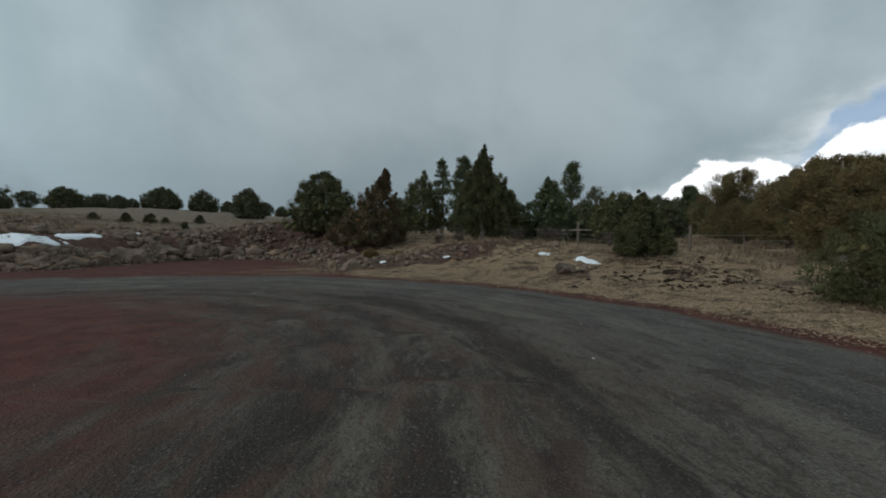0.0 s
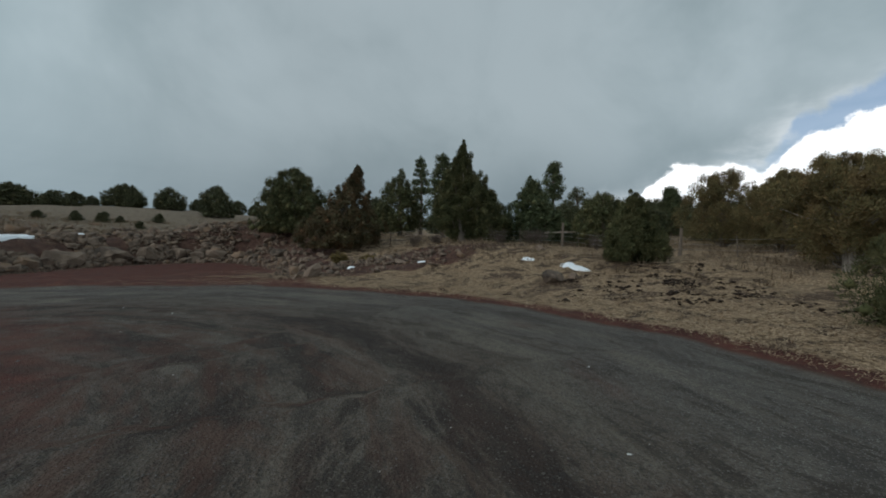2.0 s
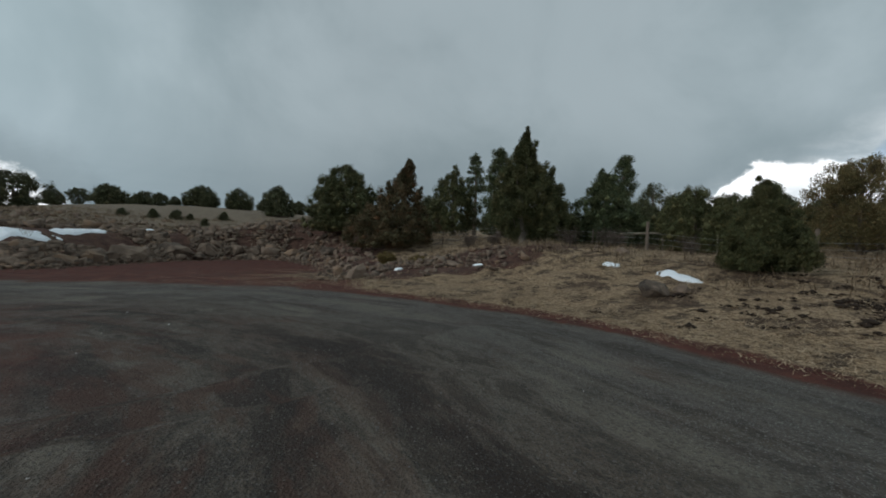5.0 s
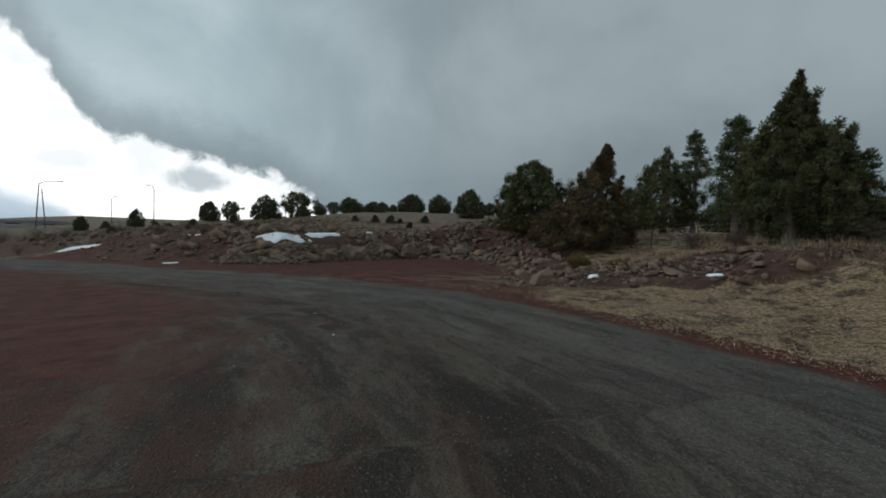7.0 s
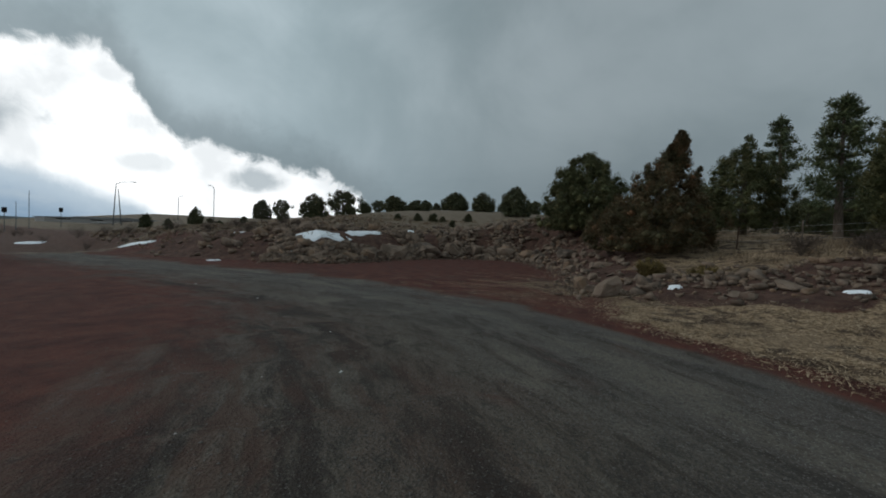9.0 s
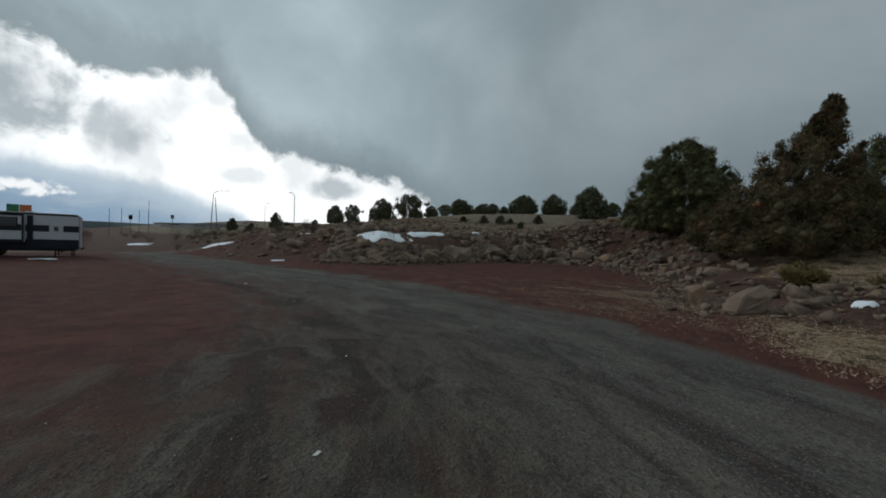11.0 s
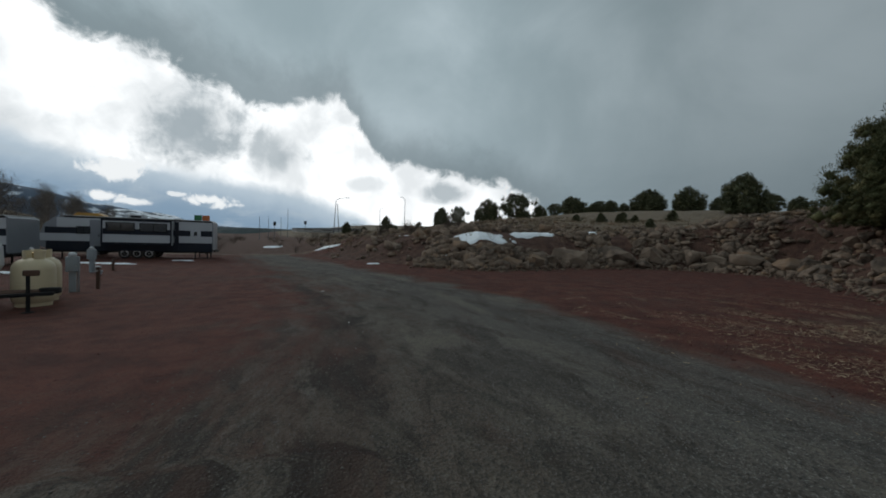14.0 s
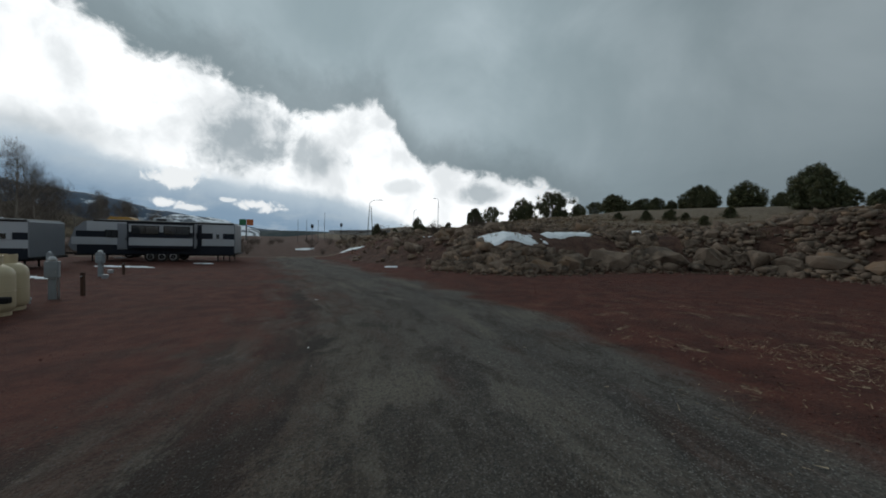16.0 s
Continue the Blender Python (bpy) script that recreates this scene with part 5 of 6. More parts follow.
def travel_trailer(x, y_end, length, width, top, label, slide=True, end_mat=None):
    """Parked along y with its back end at y_end; its long side faces east. Heights are above the lot."""
    z0 = on_ground(x, y_end - length / 2)
    t = new("travel_trailer")
    t.matrix_basis = pose(x, y_end, z0)
    lo, hi, L = 0.62, top, length
    nose = [(-L + 0.9, lo), (0, lo), (0, hi - 0.1), (-0.12, hi), (-L + 1.5, hi), (-L + 0.85, hi - 0.10), (-L + 0.35, hi - 0.55), (-L + 0.1, lo + 0.75), (-L, lo + 0.45), (-L + 0.25, lo + 0.1)]
    part("body", prism(nose, -width, 0), end_mat or GREY_SIDE, t, "ribbed pale grey trailer body")
    H = hi - lo
    side_band(t, "upper_panel", -L + 0.95, -0.06, lo + H * 0.66, hi - 0.10, WHITE_SIDE)
    side_band(t, "stripe", -L + 0.40, -0.06, lo + H * 0.47, lo + H * 0.66 - 0.006, NAVY, label="dark navy stripe")
    side_band(t, "lower_panel", -L + 0.18, -0.06, lo + H * 0.24, lo + H * 0.47 - 0.006, WHITE_SIDE)
    side_band(t, "skirt", -L + 0.45, -0.04, lo - 0.10, lo + H * 0.24 - 0.006, NAVY, label="dark lower skirt")
    part("roof_rail", box(0.015, -L / 2 + 0.6, hi - 0.05, 0.05, L - 1.4, 0.09, 0.01, 1), BLACK, t)
    part("roof", box(-width / 2, -L / 2 + 0.7, hi + 0.025, width - 0.06, L - 1.7, 0.05, 0.02, 2), ROOF, t)
    part("corner_trim", box(0.01, -0.03, (lo + hi) / 2, 0.05, 0.06, H - 0.1, 0.01, 1), GREY_SIDE, t)
    part("frame", box(-width / 2, -L / 2, lo - 0.13, width - 0.5, L - 0.4, 0.16, 0.01, 1), BLACK, t)
    part("bumper", box(-width / 2, 0.10, lo - 0.06, width - 0.1, 0.12, 0.12, 0.02, 2), BLACK, t)
    ac = part("air_conditioner", box(-width / 2, -L * 0.5, hi + 0.17, 0.75, 1.0, 0.26, 0.09, 3), WHITE_SIDE, t, "white roof air conditioner")
    part("grille", box(-width / 2 + 0.37, -L * 0.5, hi + 0.15, 0.02, 0.6, 0.14), BLACK, ac)
    part("roof_vent", box(-width / 2, -L * 0.25, hi + 0.09, 0.4, 0.4, 0.1, 0.03, 2), WHITE_SIDE, t)
    if slide:
        s0, s1 = -L * 0.655, -L * 0.255
        s = part("slide_out", box(0.25, (s0 + s1) / 2, lo + H * 0.55, 0.5, s1 - s0, H * 0.80, 0.02, 2), WHITE_SIDE, t, "slide-out room with dark trim")
        for a, b, c, d in ((s0, s1, lo + H * 0.90, lo + H * 0.95), (s0, s0 + 0.09, lo + H * 0.15, lo + H * 0.90), (s1 - 0.09, s1, lo + H * 0.15, lo + H * 0.90)):
            part("trim", box(0.511, (a + b) / 2, (c + d) / 2, 0.02, b - a, d - c), NAVY, s)
        part("stripe", box(0.509, (s0 + s1) / 2, lo + H * 0.57, 0.014, s1 - s0 - 0.2, H * 0.18), NAVY, s)
        part("skirt", box(0.509, (s0 + s1) / 2, lo + H * 0.19, 0.016, s1 - s0, H * 0.08), NAVY, s)
        m = (s0 + s1) / 2
        window(t, s0 + 0.25, m - 0.12, lo + H * 0.58, lo + H * 0.86, 0.515)
        window(t, m + 0.12, s1 - 0.25, lo + H * 0.58, lo + H * 0.86, 0.515)
        d = part("door", box(0.03, s0 - 0.42, lo + H * 0.50, 0.05, 0.55, H * 0.82, 0.02, 2), GREY_SIDE, t, "narrow grey entry door")
        part("handle", box(0.07, s0 - 0.22, lo + H * 0.42, 0.03, 0.05, 0.14, 0.01, 1), BLACK, d)
        part("pillar", box(0.03, s1 + 0.2, lo + H * 0.48, 0.05, 0.26, H * 0.9, 0.01, 1), NAVY, t, "dark upright panel")
    window(t, -L + 1.9, -L + 2.6, lo + H * 0.46, lo + H * 0.70, 0.02)
    w = part("window", box(0.045, -L * 0.115, lo + H * 0.56, 0.05, 0.62, H * 0.20, 0.02, 2), WHITE_SIDE, t, "small white framed window")
    part("pane", box(0.072, -L * 0.115, lo + H * 0.56, 0.01, 0.2, H * 0.14), GLASS, w)
    for q in (0.40, 0.47, 0.54):
        wheel(t, -0.12, -L * q, 0.34)
        wheel(t, -width + 0.12, -L * q, 0.34)
    for q in (0.04, 0.12, 0.88):
        part("stabilizer", box(-0.25, -L * q, 0.27, 0.07, 0.07, 0.53, 0.008, 1), BLACK, t)
        part("stabilizer", box(-width + 0.25, -L * q, 0.27, 0.07, 0.07, 0.53, 0.008, 1), BLACK, t)
    part("hitch", box(-width / 2, -L - 0.35, lo - 0.12, 0.12, 1.2, 0.12, 0.01, 1), BLACK, t)
    part("step", box(0.35, -L * 0.70, 0.28, 0.4, 0.6, 0.04, 0.01, 1), STEEL, t)
    return tagged(t, label, "trailer")


travel_trailer(-37.6, 10.9, 9.4, 2.4, 2.72, "long white and navy travel trailer parked on red cinder")
travel_trailer(-30.9, 3.3, 8.0, 2.7, 2.42, "grey and navy travel trailer with a flat grey back wall", slide=False)


def near_trailer():
    """The rounded front of a small trailer with its drawbar towards the drive."""
    t = new("travel_trailer")
    t.matrix_basis = pose(-17.0, 8.45, on_ground(-18, 6.0))
    W, lo, hi = 2.35, 0.42, 2.75
    shape = [(-6.5, lo), (-0.55, lo), (-0.22, lo + 0.12), (0, lo + 0.5), (-0.02, lo + 0.95), (-0.22, lo + 1.45), (-0.55, lo + 1.85), (-1.0, lo + 2.15), (-1.6, hi), (-6.4, hi), (-6.5, hi - 0.2)]
    part("body", prism(shape, -W, 0), WHITE_SIDE, t, "pale ribbed trailer body with a rounded front")
    for i in range(11):
        z = lo + 0.06 + i * 0.115
        y = np.interp(z, [lo, lo + 0.12, lo + 0.5, lo + 0.95, lo + 1.45], [-0.62, -0.30, -0.2, -0.22, -0.42])
        part("siding", box(0.012, (-6.4 + y) / 2, z + 0.05, 0.022, y + 6.4, 0.10, 0.012, 2), WHITE_SIDE, t)
    side_band(t, "stripe", -6.4, -0.45, lo + 1.36, lo + 1.75, NAVY, label="dark navy stripe")
    side_band(t, "upper_panel", -6.4, -1.25, lo + 1.76, hi - 0.1, WHITE_SIDE)
    window(t, -3.4, -2.2, lo + 1.35, lo + 1.9, 0.022)
    part("frame", box(-W / 2, -3.4, lo - 0.09, W - 0.4, 6.0, 0.14, 0.01, 1), BLACK, t)
    for q in (-3.3, -4.1):
        wheel(t, -0.1, q, 0.32, 0.32)
        wheel(t, -W + 0.1, q, 0.32, 0.32)
    db = part("drawbar", rod((-0.25, -0.4, 0.38), (-0.68, 1.35, 0.42), 0.05, None, 6), RUST, t, "dark steel drawbar")
    part("rail", rod((-1.05, -0.4, 0.38), (-0.76, 1.35, 0.42), 0.05, None, 6), RUST, db)
    part("coupler", box(-0.72, 1.5, 0.44, 0.16, 0.36, 0.14, 0.03, 2), BLACK, db)
    part("battery_box", box(-0.66, 0.2, 0.58, 0.45, 0.3, 0.26, 0.03, 2), BLACK, t)
    return tagged(t, "small pale trailer with a rounded front on the lot", "trailer")


near_trailer()


def gas_tank(x, y):
    t = new("gas_tank")
    t.matrix_basis = pose(x, y, on_ground(x, y) - 0.01)
    r = 0.385
    part("shell", lathe([(r * 0.82, 0.09), (r * 0.95, 0.13), (r, 0.22), (r, 0.88), (r * 0.97, 0.97), (r * 0.86, 1.06), (r * 0.62, 1.13), (r * 0.3, 1.165), (0.03, 1.17)], 32), TANK, t, "cream painted steel shell", True)
    part("foot_ring", lathe([(r * 0.80, 0.0), (r * 0.84, 0.0), (r * 0.84, 0.12), (r * 0.80, 0.12)], 28), TANK, t)
    for a0, a1 in ((20, 160), (200, 340)):
        bm = bmesh.new()
        ring = []
        for i in range(15):
            a = radians(a0 + (a1 - a0) * i / 14)
            ring.append([bm.verts.new((q * math.cos(a), q * math.sin(a), h)) for q, h in ((0.19, 1.11), (0.20, 1.35), (0.185, 1.35), (0.175, 1.11))])
        for p, q in zip(ring, ring[1:]):
            for k in range(4):
                bm.faces.new((p[k], q[k], q[(k + 1) % 4], p[(k + 1) % 4]))
        bm.faces.new(ring[0])
        bm.faces.new(list(reversed(ring[-1])))
        part("collar", bm, TANK, t, "cream steel collar")
    part("valve", lathe([(0.03, 1.16), (0.035, 1.22), (0.02, 1.25), (0.045, 1.27), (0.045, 1.30), (0.01, 1.31)], 12), plain("brass", (0.45, 0.33, 0.14), 0.4, 0.9), t)
    part("weld_seam", lathe([(r + 0.002, 0.54), (r + 0.007, 0.55), (r + 0.002, 0.56)], 32), TANK, t)
    return tagged(t, "cream upright propane gas tank on red cinder", "gas tank", "gas tanks")


gas_tank(-18.5, 9.35)
gas_tank(-19.28, 9.16)


def jack_post(x, y):
    t = new("jack_post")
    t.matrix_basis = pose(x, y, on_ground(x, y), 0, 0, 20)
    part("post", rod((0, 0, 0), (0, 0, 0.86), 0.035, None, 10), BLACK, t)
    part("foot", lathe([(0.11, 0.0), (0.11, 0.015), (0.04, 0.03)], 14), BLACK, t)
    part("head", box(0, 0.05, 0.88, 0.12, 0.26, 0.13, 0.025, 2), RUST, t, "dark brown motor head")
    part("arm", box(0, -0.35, 0.40, 0.09, 1.5, 0.08, 0.012, 1), BLACK, t)
    return tagged(t, "dark steel jack post standing before the gas tank", "jack")


jack_post(-17.3, 9.75)


def power_pedestal(x, y, turn, scale=1.0):
    t = new("power_pedestal")
    t.matrix_basis = pose(x, y, on_ground(x, y) - 0.02, 0, 0, turn)
    t.scale = (scale,) * 3
    part("post", box(0, 0, 0.33, 0.10, 0.16, 0.70, 0.012, 2), BOX_GREY, t)
    b = part("cabinet", box(0, 0, 0.86, 0.20, 0.30, 0.46, 0.02, 2), BOX_GREY, t, "grey enamel meter cabinet")
    part("door", box(0.105, 0, 0.80, 0.014, 0.24, 0.28, 0.006, 1), BOX_GREY, b)
    part("latch", box(0.117, 0.09, 0.80, 0.012, 0.03, 0.06), STEEL, b)
    m = part("meter", lathe([(0.10, 0.0), (0.10, 0.06), (0.085, 0.10), (0.05, 0.13), (0.01, 0.135)], 18), plain("meter_dome", (0.42, 0.44, 0.46), 0.2, dirt=0.15), t, "round glassy electric meter", True)
    m.matrix_basis = pose(0, 0.0, 1.09)
    part("conduit", rod((0.02, 0.13, 0), (0.02, 0.13, 0.65), 0.025, None, 8), STEEL, t)
    return tagged(t, "grey electric hook-up pedestal on the lot", "pedestal", "hook-up pedestals")


power_pedestal(-20.9, 9.2, 12)
power_pedestal(-27.4, 7.5, -14, 0.95)
power_pedestal(-30.2, 4.4, 2, 0.8)


def water_post(x, y, h):
    t = new("water_post")
    t.matrix_basis = pose(x, y, on_ground(x, y) - 0.02)
    part("post", box(0, 0, h / 2, 0.09, 0.09, h, 0.008, 1), RUST, t)
    part("spigot", rod((0.03, 0, h * 0.86), (0.14, 0, h * 0.83), 0.018, None, 8), STEEL, t)
    return tagged(t, "rusty brown water post beside the pedestal", "post", "water posts")


water_post(-21.5, 9.25 + 0.35, 0.72)
water_post(-28.2, 8.0, 0.6)


def sewer_cap(x, y):
    t = part("sewer_cap", lathe([(0.10, -0.02), (0.10, 0.10), (0.12, 0.10), (0.12, 0.15), (0.03, 0.17)], 16), WHITE_SIDE)
    t.matrix_basis = pose(x, y, on_ground(x, y))
    tagged(t, "white plastic sewer pipe cap on red cinder", "pipe")


sewer_cap(-20.2, 9.0)
sewer_cap(-26.6, 8.0)
sewer_cap(-29.0, 7.2)


# ---------- wire fence before the trees ----------


def wire_fence():
    t = new("wire_fence")
    line = [(-6.5, 36.5), (2.2, 31.0), (8.6, 26.4), (13.2, 22.4), (18.5, 18.0)]
    tops = []
    g = np.random.default_rng(5)
    for (ax, ay), (bx, by) in zip(line, line[1:]):
        n = max(int(math.hypot(bx - ax, by - ay) / 2.1), 1)
        for i in range(n):
            u = i / n
            x, y = ax + (bx - ax) * u + g.normal() * 0.05, ay + (by - ay) * u + g.normal() * 0.05
            z = on_ground(x, y)
            big = i == 0
            h = 1.45 if big else g.uniform(1.0, 1.2)
            r = 0.085 if big else 0.032
            part("post", rod((x, y, z - 0.15), (x + g.normal() * 0.04, y + g.normal() * 0.04, z + h), r, r * 0.85, 8), WOOD if big or g.random() < 0.4 else RUST, t)
            tops.append((x, y, z))
    wires = []
    for h in (0.35, 0.62, 0.88):
        wires.append(([(x, y, z + h) for x, y, z in tops], [0.004] * len(tops)))
    for w in wires:
        v, f = tube_mesh([w], 4)
        mesh_object("wire", v, f, STEEL, t)
    return tagged(t, "old wire fence on wooden and rusty posts in dry grass", "fence")


wire_fence()


def yellow_cabinet(x, y):
    """A yellow box on a two-wheeled cart, seen over the trailer's roof."""
    t = new("equipment_cart")
    t.matrix_basis = pose(x, y, on_ground(x, y))
    paint = plain("machine_yellow", (0.42, 0.22, 0.03), 0.5, dirt=0.3, scale=2)
    part("body", prism([(-0.9, 0.7), (0.9, 0.7), (0.9, 2.85), (0.4, 3.1), (-0.7, 3.1), (-0.9, 2.9)], -0.6, 0.6), paint, t, "yellow painted housing")
    part("frame", box(0, 0, 0.6, 1.2, 2.4, 0.18, 0.02, 1), BLACK, t)
    wheel(t, 0.6, 0.5, 0.4, 0.4)
    wheel(t, -0.6, 0.5, 0.4, 0.4)
    part("prop", box(0, -1.1, 0.28, 0.1, 0.1, 0.56), BLACK, t)
    tagged(t, "yellow machine standing behind the long trailer", "machine")


yellow_cabinet(-42.5, 2.6)


def log_rail(x, y, length, turn, h):
    z = on_ground(x, y)
    t = new("log_rail")
    t.matrix_basis = pose(x, y, z, 0, 0, turn)
    part("rail", rod((-length / 2, 0, h), (length / 2, 0, h + 0.08), 0.07, 0.055, 9), plain("bleached_log", (0.30, 0.26, 0.20), 0.9, dirt=0.4, scale=5), t, "bleached log")
    part("post", rod((-length / 2 + 0.2, 0, -0.1), (-length / 2 + 0.2, 0, h), 0.06, 0.05, 8), WOOD, t)
    part("post", rod((length / 2 - 0.2, 0, -0.25), (length / 2 - 0.2, 0, h + 0.06), 0.06, 0.05, 8), WOOD, t)
    tagged(t, "bleached log rail on two posts among the trees", "rail")


log_rail(10.6, 30.9, 2.6, -23, 0.95)

# ---------- distance ----------
FAR_STEEL = plain("far_pole", (0.10, 0.11, 0.12), 0.6, 0.2, dirt=0.1)


def street_lamp(x, y, top, arm, turn, double=False):
    t = new("street_lamp")
    h = top - on_ground(x, y)
    t.matrix_basis = pose(x, y, on_ground(x, y) - 0.2, 0, 0, turn)
    part("pole", rod((0, 0, 0), (0, 0.5 if double else 0, h), 0.12, 0.08, 8), FAR_STEEL, t)
    if double:
        part("brace", rod((0.0, 1.5, 0), (0, 0.9, h * 0.9), 0.12, 0.08, 8), FAR_STEEL, t)
    v, f = tube_mesh([([(0, 0.5 if double else 0, h), (0, arm * 0.4, h + 0.6), (0, arm, h + 0.9)], [0.08, 0.07, 0.05])], 6)
    mesh_object("arm", v, f, FAR_STEEL, t)
    part("lamp_head", box(0, arm + 0.35, h + 0.88, 0.3, 0.9, 0.16, 0.05, 2), FAR_STEEL, t)
    tagged(t, "tall grey street lamp beside the far highway", "street lamp", "highway lamps")


def pole(x, y, top, head=None):
    t = new("pole")
    h = top - on_ground(x, y)
    t.matrix_basis = pose(x, y, on_ground(x, y) - 0.2)
    part("shaft", rod((0, 0, 0), (0, 0, h), 0.09, 0.06, 8), FAR_STEEL, t)
    if head:
        part("head", box(0, 0, h, 0.3, head, head * 1.5, 0.05, 1), BLACK, t)
    tagged(t, "thin grey pole beside the far highway", "pole", "highway poles")


street_lamp(-116.3, 31.6, 12.0, 3.4, -8, True)
street_lamp(-125.7, 56.4, 14.6, 0.9, 170)
street_lamp(-150, 54.5, 12.5, 0.8, 20)
pole(-147.4, 20.7, 10.7)
pole(-147.4, 11.8, 7.6)
pole(-147.0, 16.5, 5.4, 0.9)
pole(-147.0, 26.5, 6.2, 0.8)
pole(-150, 18.6, 7.8)
pole(-155, 14.6, 8.2)


def highway_sign(x, y):
    t = new("highway_sign")
    z = on_ground(x, y)
    t.matrix_basis = pose(x, y, z, 0, 0, 12)
    part("post", rod((0, 0, 0), (0, 0, 6.0 - z), 0.3, None, 8), FAR_STEEL, t)
    part("green_board", box(0, -1.4, 7.2 - z, 0.3, 2.7, 2.6, 0.05, 1), plain("sign_green", (0.01, 0.14, 0.055), 0.5, dirt=0.1), t, "green board")
    part("orange_board", box(0, 1.4, 7.2 - z, 0.3, 2.7, 2.6, 0.05, 1), plain("sign_orange", (0.42, 0.11, 0.025), 0.5, dirt=0.1), t, "orange board")
    tagged(t, "green and orange roadside sign on a tall post", "sign")


highway_sign(-189, -10.5)


def long_building(x, y, w, d, h, turn):
    t = new("warehouse")
    z = on_ground(x, y)
    t.matrix_basis = pose(x, y, z, 0, 0, turn)
    part("wall", box(0, 0, h / 2 - 0.3, d, w, h + 0.6), plain("pale_siding", (0.36, 0.36, 0.35), 0.7, dirt=0.2, scale=0.3), t)
    part("roof", prism([(-w / 2 - 0.4, h), (w / 2 + 0.4, h), (w / 2 + 0.4, h + 0.2), (0, h + 1.0), (-w / 2 - 0.4, h + 0.2)], -d / 2 - 0.4, d / 2 + 0.4), plain("roof_grey", (0.2, 0.21, 0.22), 0.6, scale=0.4), t)
    for i in range(5):
        part("window", box(d / 2 + 0.03, -w * 0.4 + i * w * 0.2, h * 0.55, 0.06, w * 0.08, h * 0.35), GLASS, t)
    tagged(t, "long low pale building on the far ridge", "building")


long_building(-172, 44, 40, 8, 0.7, 10)


def ridge(name, label, az0, az1, dist, depth, heights, mat, seed, n=120):
    """A distant range: heights in metres over evenly spaced bearings, west of north."""
    g = np.random.default_rng(seed)
    rows = 9
    verts = []
    for j in range(rows):
        u = j / (rows - 1)
        prof = math.sin(math.pi * min(u * 0.5 / 0.6, 1.0) if u < 0.6 else math.pi * (0.5 + 0.5 * (u - 0.6) / 0.4))
        for i in range(n):
            a = radians(az0 + (az1 - az0) * i / (n - 1))
            h = np.interp(i / (n - 1), np.linspace(0, 1, len(heights)), heights)
            r = dist + depth * u
            x, y = -math.sin(a) * r, math.cos(a) * r
            bump = float(lumps(np.array([x]), np.array([y]), dist * 0.06, seed, 4)[0]) * 0.16
            verts.append((x, y, -12 + (h + 12) * (prof + bump * prof)))
    idx = np.arange(rows * n).reshape(rows, n)
    f = np.column_stack([idx[:-1, :-1].ravel(), idx[:-1, 1:].ravel(), idx[1:, 1:].ravel(), idx[1:, :-1].ravel()])
    tagged(mesh_object(name, verts, f, mat, smooth=True), label, "mountain", kind="structure")


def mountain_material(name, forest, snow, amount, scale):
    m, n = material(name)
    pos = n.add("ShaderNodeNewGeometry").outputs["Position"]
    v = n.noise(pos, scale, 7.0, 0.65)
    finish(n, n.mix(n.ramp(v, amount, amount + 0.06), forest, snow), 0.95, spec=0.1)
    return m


# the blue of distance haze is put into the far forest colours
M_FAR = mountain_material("hazy_far_forest", (0.085, 0.115, 0.160), (0.55, 0.60, 0.66), 0.56, 0.010)
M_SNOW = mountain_material("snowy_slope", (0.15, 0.165, 0.185), (0.84, 0.87, 0.92), 0.44, 0.030)
M_LOW = mountain_material("low_forest", (0.050, 0.066, 0.070), (0.08, 0.095, 0.095), 0.5, 0.02)
ridge("backdrop", "forested mountain coloured haze blue, with snow fields", 84, 150, 2200, 600, [16, 28, 56, 104, 160, 215, 235, 245, 255, 265, 275], M_FAR, 3)
ridge("backdrop", "snow streaked hill behind the trailers", 96, 112, 1300, 300, [16, 34, 48, 57, 61, 58, 48, 30, 8], M_SNOW, 9)
ridge("backdrop", "low dark forest on the horizon", 55, 108, 1700, 300, [34, 32, 30, 28, 26, 28, 28, 28, 26], M_LOW, 6)
ridge("hillside", "brown brushy hillside behind the trailer lot", 101, 150, 150, 70, [0.3, 4.5, 10, 15, 17, 18, 18, 18, 18], mountain_material("brown_brush", (0.075, 0.060, 0.045), (0.15, 0.115, 0.080), 0.5, 0.35), 12)

# ---------- bare trees behind the lot ----------
GREY_TWIG = blade_material("grey_twig", (0.11, 0.09, 0.078), (0.22, 0.185, 0.16))


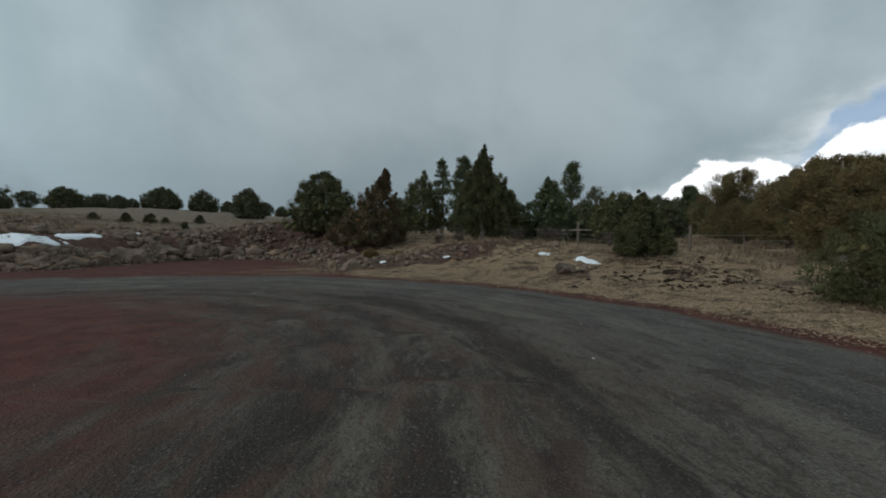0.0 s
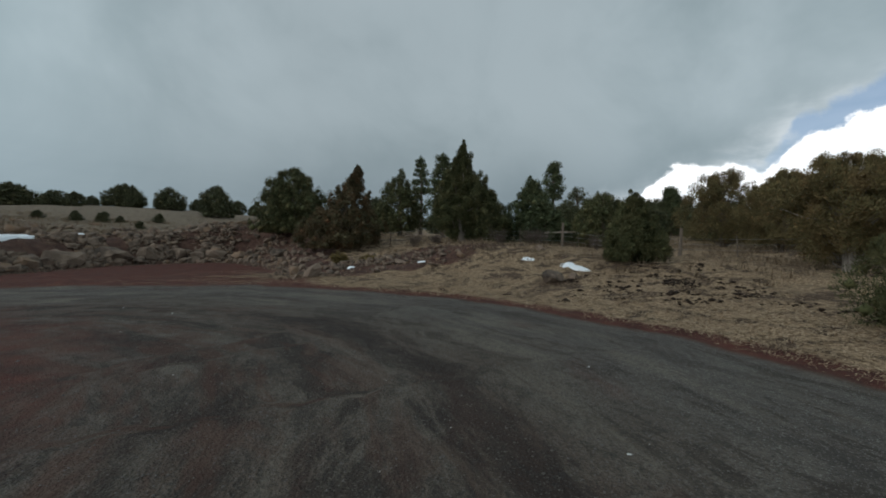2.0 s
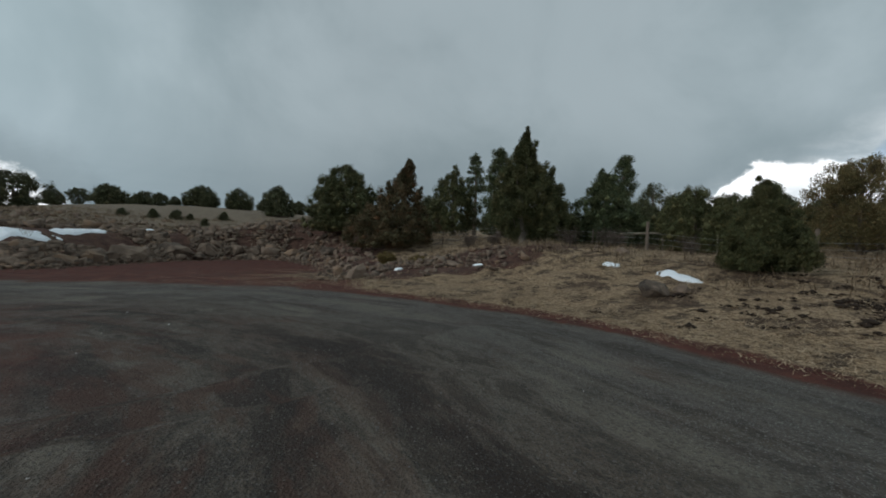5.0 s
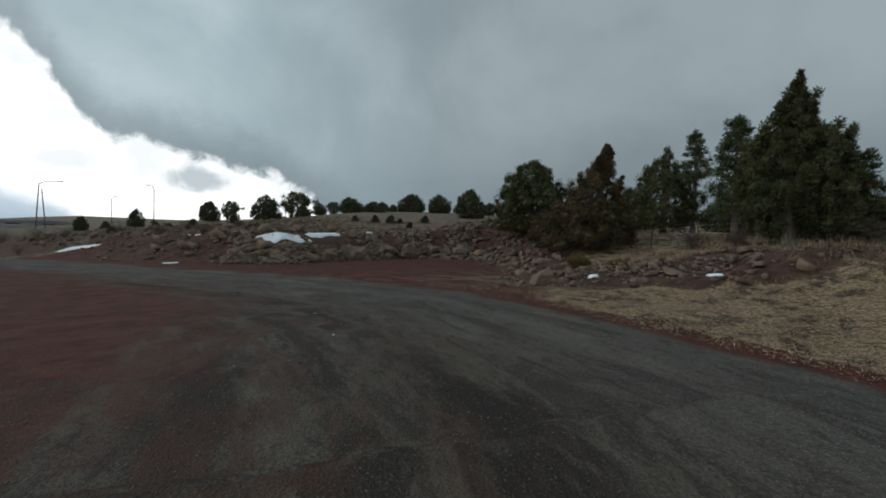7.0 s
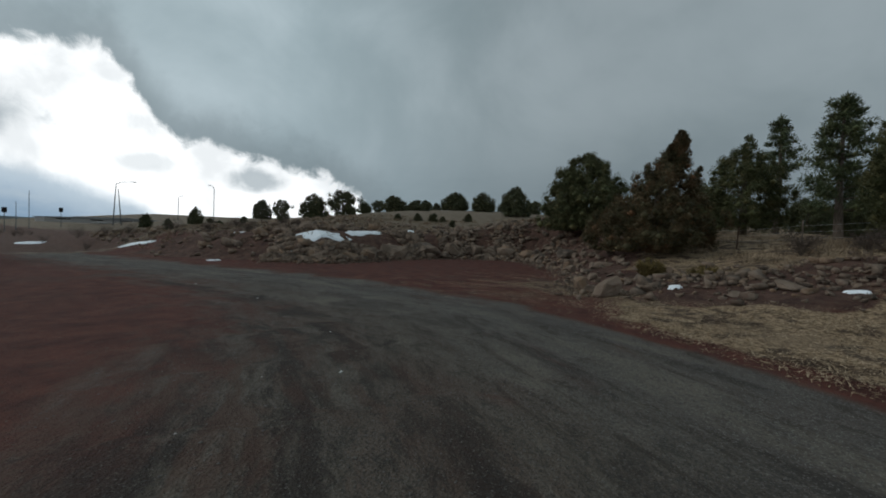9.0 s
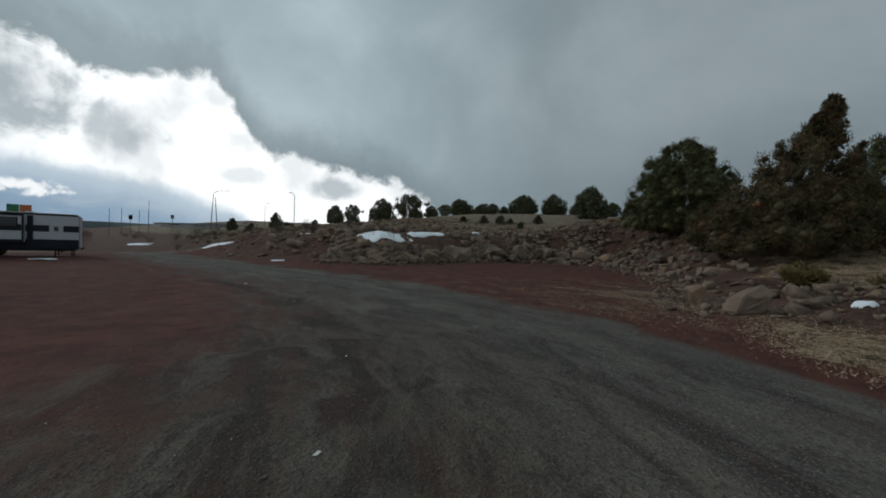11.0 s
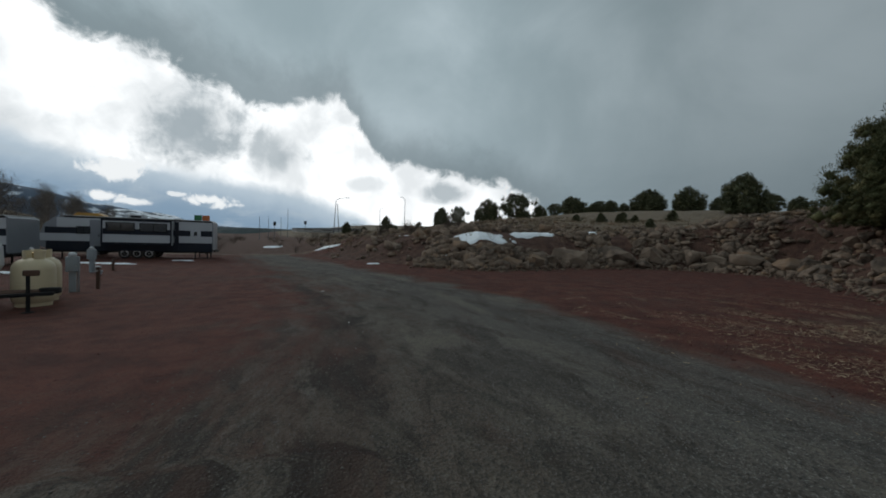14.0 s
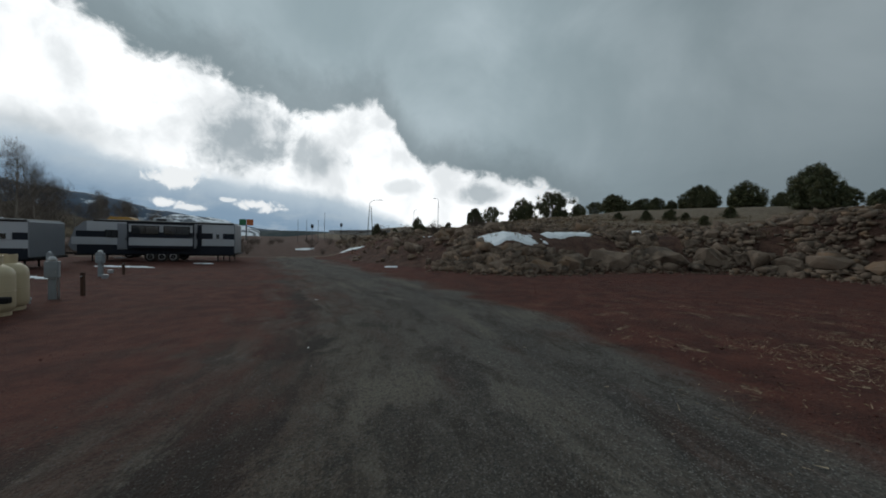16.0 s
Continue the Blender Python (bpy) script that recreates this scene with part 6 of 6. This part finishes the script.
def bare_tree(h, w, seed):
    g = np.random.default_rng(seed)
    t = new("bare_tree")
    trunk = [(g.normal() * 0.1 * u, g.normal() * 0.1 * u, h * u) for u in np.linspace(0, 1, 7)]
    v, f = tube_mesh([(trunk, [0.16 * (1.05 - u) + 0.01 for u in np.linspace(0, 1, 7)])], 7)
    mesh_object("trunk", v, f, PALE_BARK, t, True)
    limbs, cs, rs = [], [], []
    for k in range(44):
        u = g.uniform(0.22, 0.98)
        a, r = g.random() * 6.28, w / 2 * (1.1 - u * 0.75) * g.uniform(0.5, 1.1)
        s = np.array([0, 0, h * u])
        e = s + np.array([math.cos(a) * r, math.sin(a) * r, r * g.uniform(0.7, 1.6)])
        limbs.append(([tuple(s), tuple((s + e) / 2 + g.normal(size=3) * 0.08), tuple(e)], [0.045 * (1.2 - u), 0.03 * (1.2 - u), 0.008]))
        for q in range(4):
            b = s + (e - s) * g.uniform(0.3, 1.0)
            d = (e - s) * 0.4 + g.normal(size=3) * 0.35
            d[2] = abs(d[2]) + 0.25
            limbs.append(([tuple(b), tuple(b + d * 0.5), tuple(b + d)], [0.014, 0.009, 0.003]))
            cs.append(b + d * 0.7), rs.append(0.5)
    v, f = tube_mesh(limbs, 4)
    tagged(mesh_object("limb", v, f, PALE_BARK, t), kind="stuff")
    v, f = leaf_cloud(g, cs, rs, 14, 0.6, 0.022, up=1.0, core=0)
    mesh_object("crown", v, f, GREY_TWIG, t)
    return t


bt = [bare_tree(10.5, 4.4, 201), bare_tree(9.0, 4.2, 202), bare_tree(7.5, 4.0, 203)]
BT = "leafless grey tree behind the trailer lot"
for k, (x, y) in enumerate(((-60.5, -13.8), (-64.5, -14.6), (-69.0, -14.8))):
    plant(bt[k], x, y, BT, group="bare trees")
g = np.random.default_rng(17)
for k in range(30):
    u = k / 29
    x, y, s = -57 - 50 * u + g.normal() * 1.6, -17 + 2.5 * u + g.normal() * 2.0, (1.0 - 0.45 * u) * g.uniform(0.7, 1.1)
    again(bt[int(g.integers(3))], x, y, s, g.uniform(0, 360))


# ---------- small litter ----------
def litter(x, y, size, seed, mat, label):
    g = np.random.default_rng(seed)
    bm = bmesh.new()
    vs = [[bm.verts.new((u * size * 0.5 + g.normal() * size * 0.06, w * size * 0.28, abs(g.normal()) * size * 0.06)) for u in (-1, -0.3, 0.4, 1)] for w in (-1, 0, 1)]
    for r, q in zip(vs, vs[1:]):
        for i in range(3):
            bm.faces.new((r[i], r[i + 1], q[i + 1], q[i]))
    ob = part("paper_scrap", bm, mat)
    ob.modifiers.new("thick", "SOLIDIFY").thickness = 0.004
    ob.matrix_basis = pose(x, y, on_ground(x, y) + 0.006, 0, 0, g.uniform(0, 360))
    tagged(ob, label, "litter", "scraps")


PAPER = plain("paper", (0.62, 0.62, 0.60), 0.8, dirt=0.3, scale=20)
for i, (x, y, s) in enumerate(((-6.06, 13.45, 0.05), (-7.9, 14.6, 0.03), (-19.0, 16.2, 0.10), (0.9, 7.2, 0.03), (-13.5, 16.0, 0.05), (1.6, 9.2, 0.03))):
    litter(x, y, s, 300 + i, PAPER, "white paper scrap lying on the gravel drive")
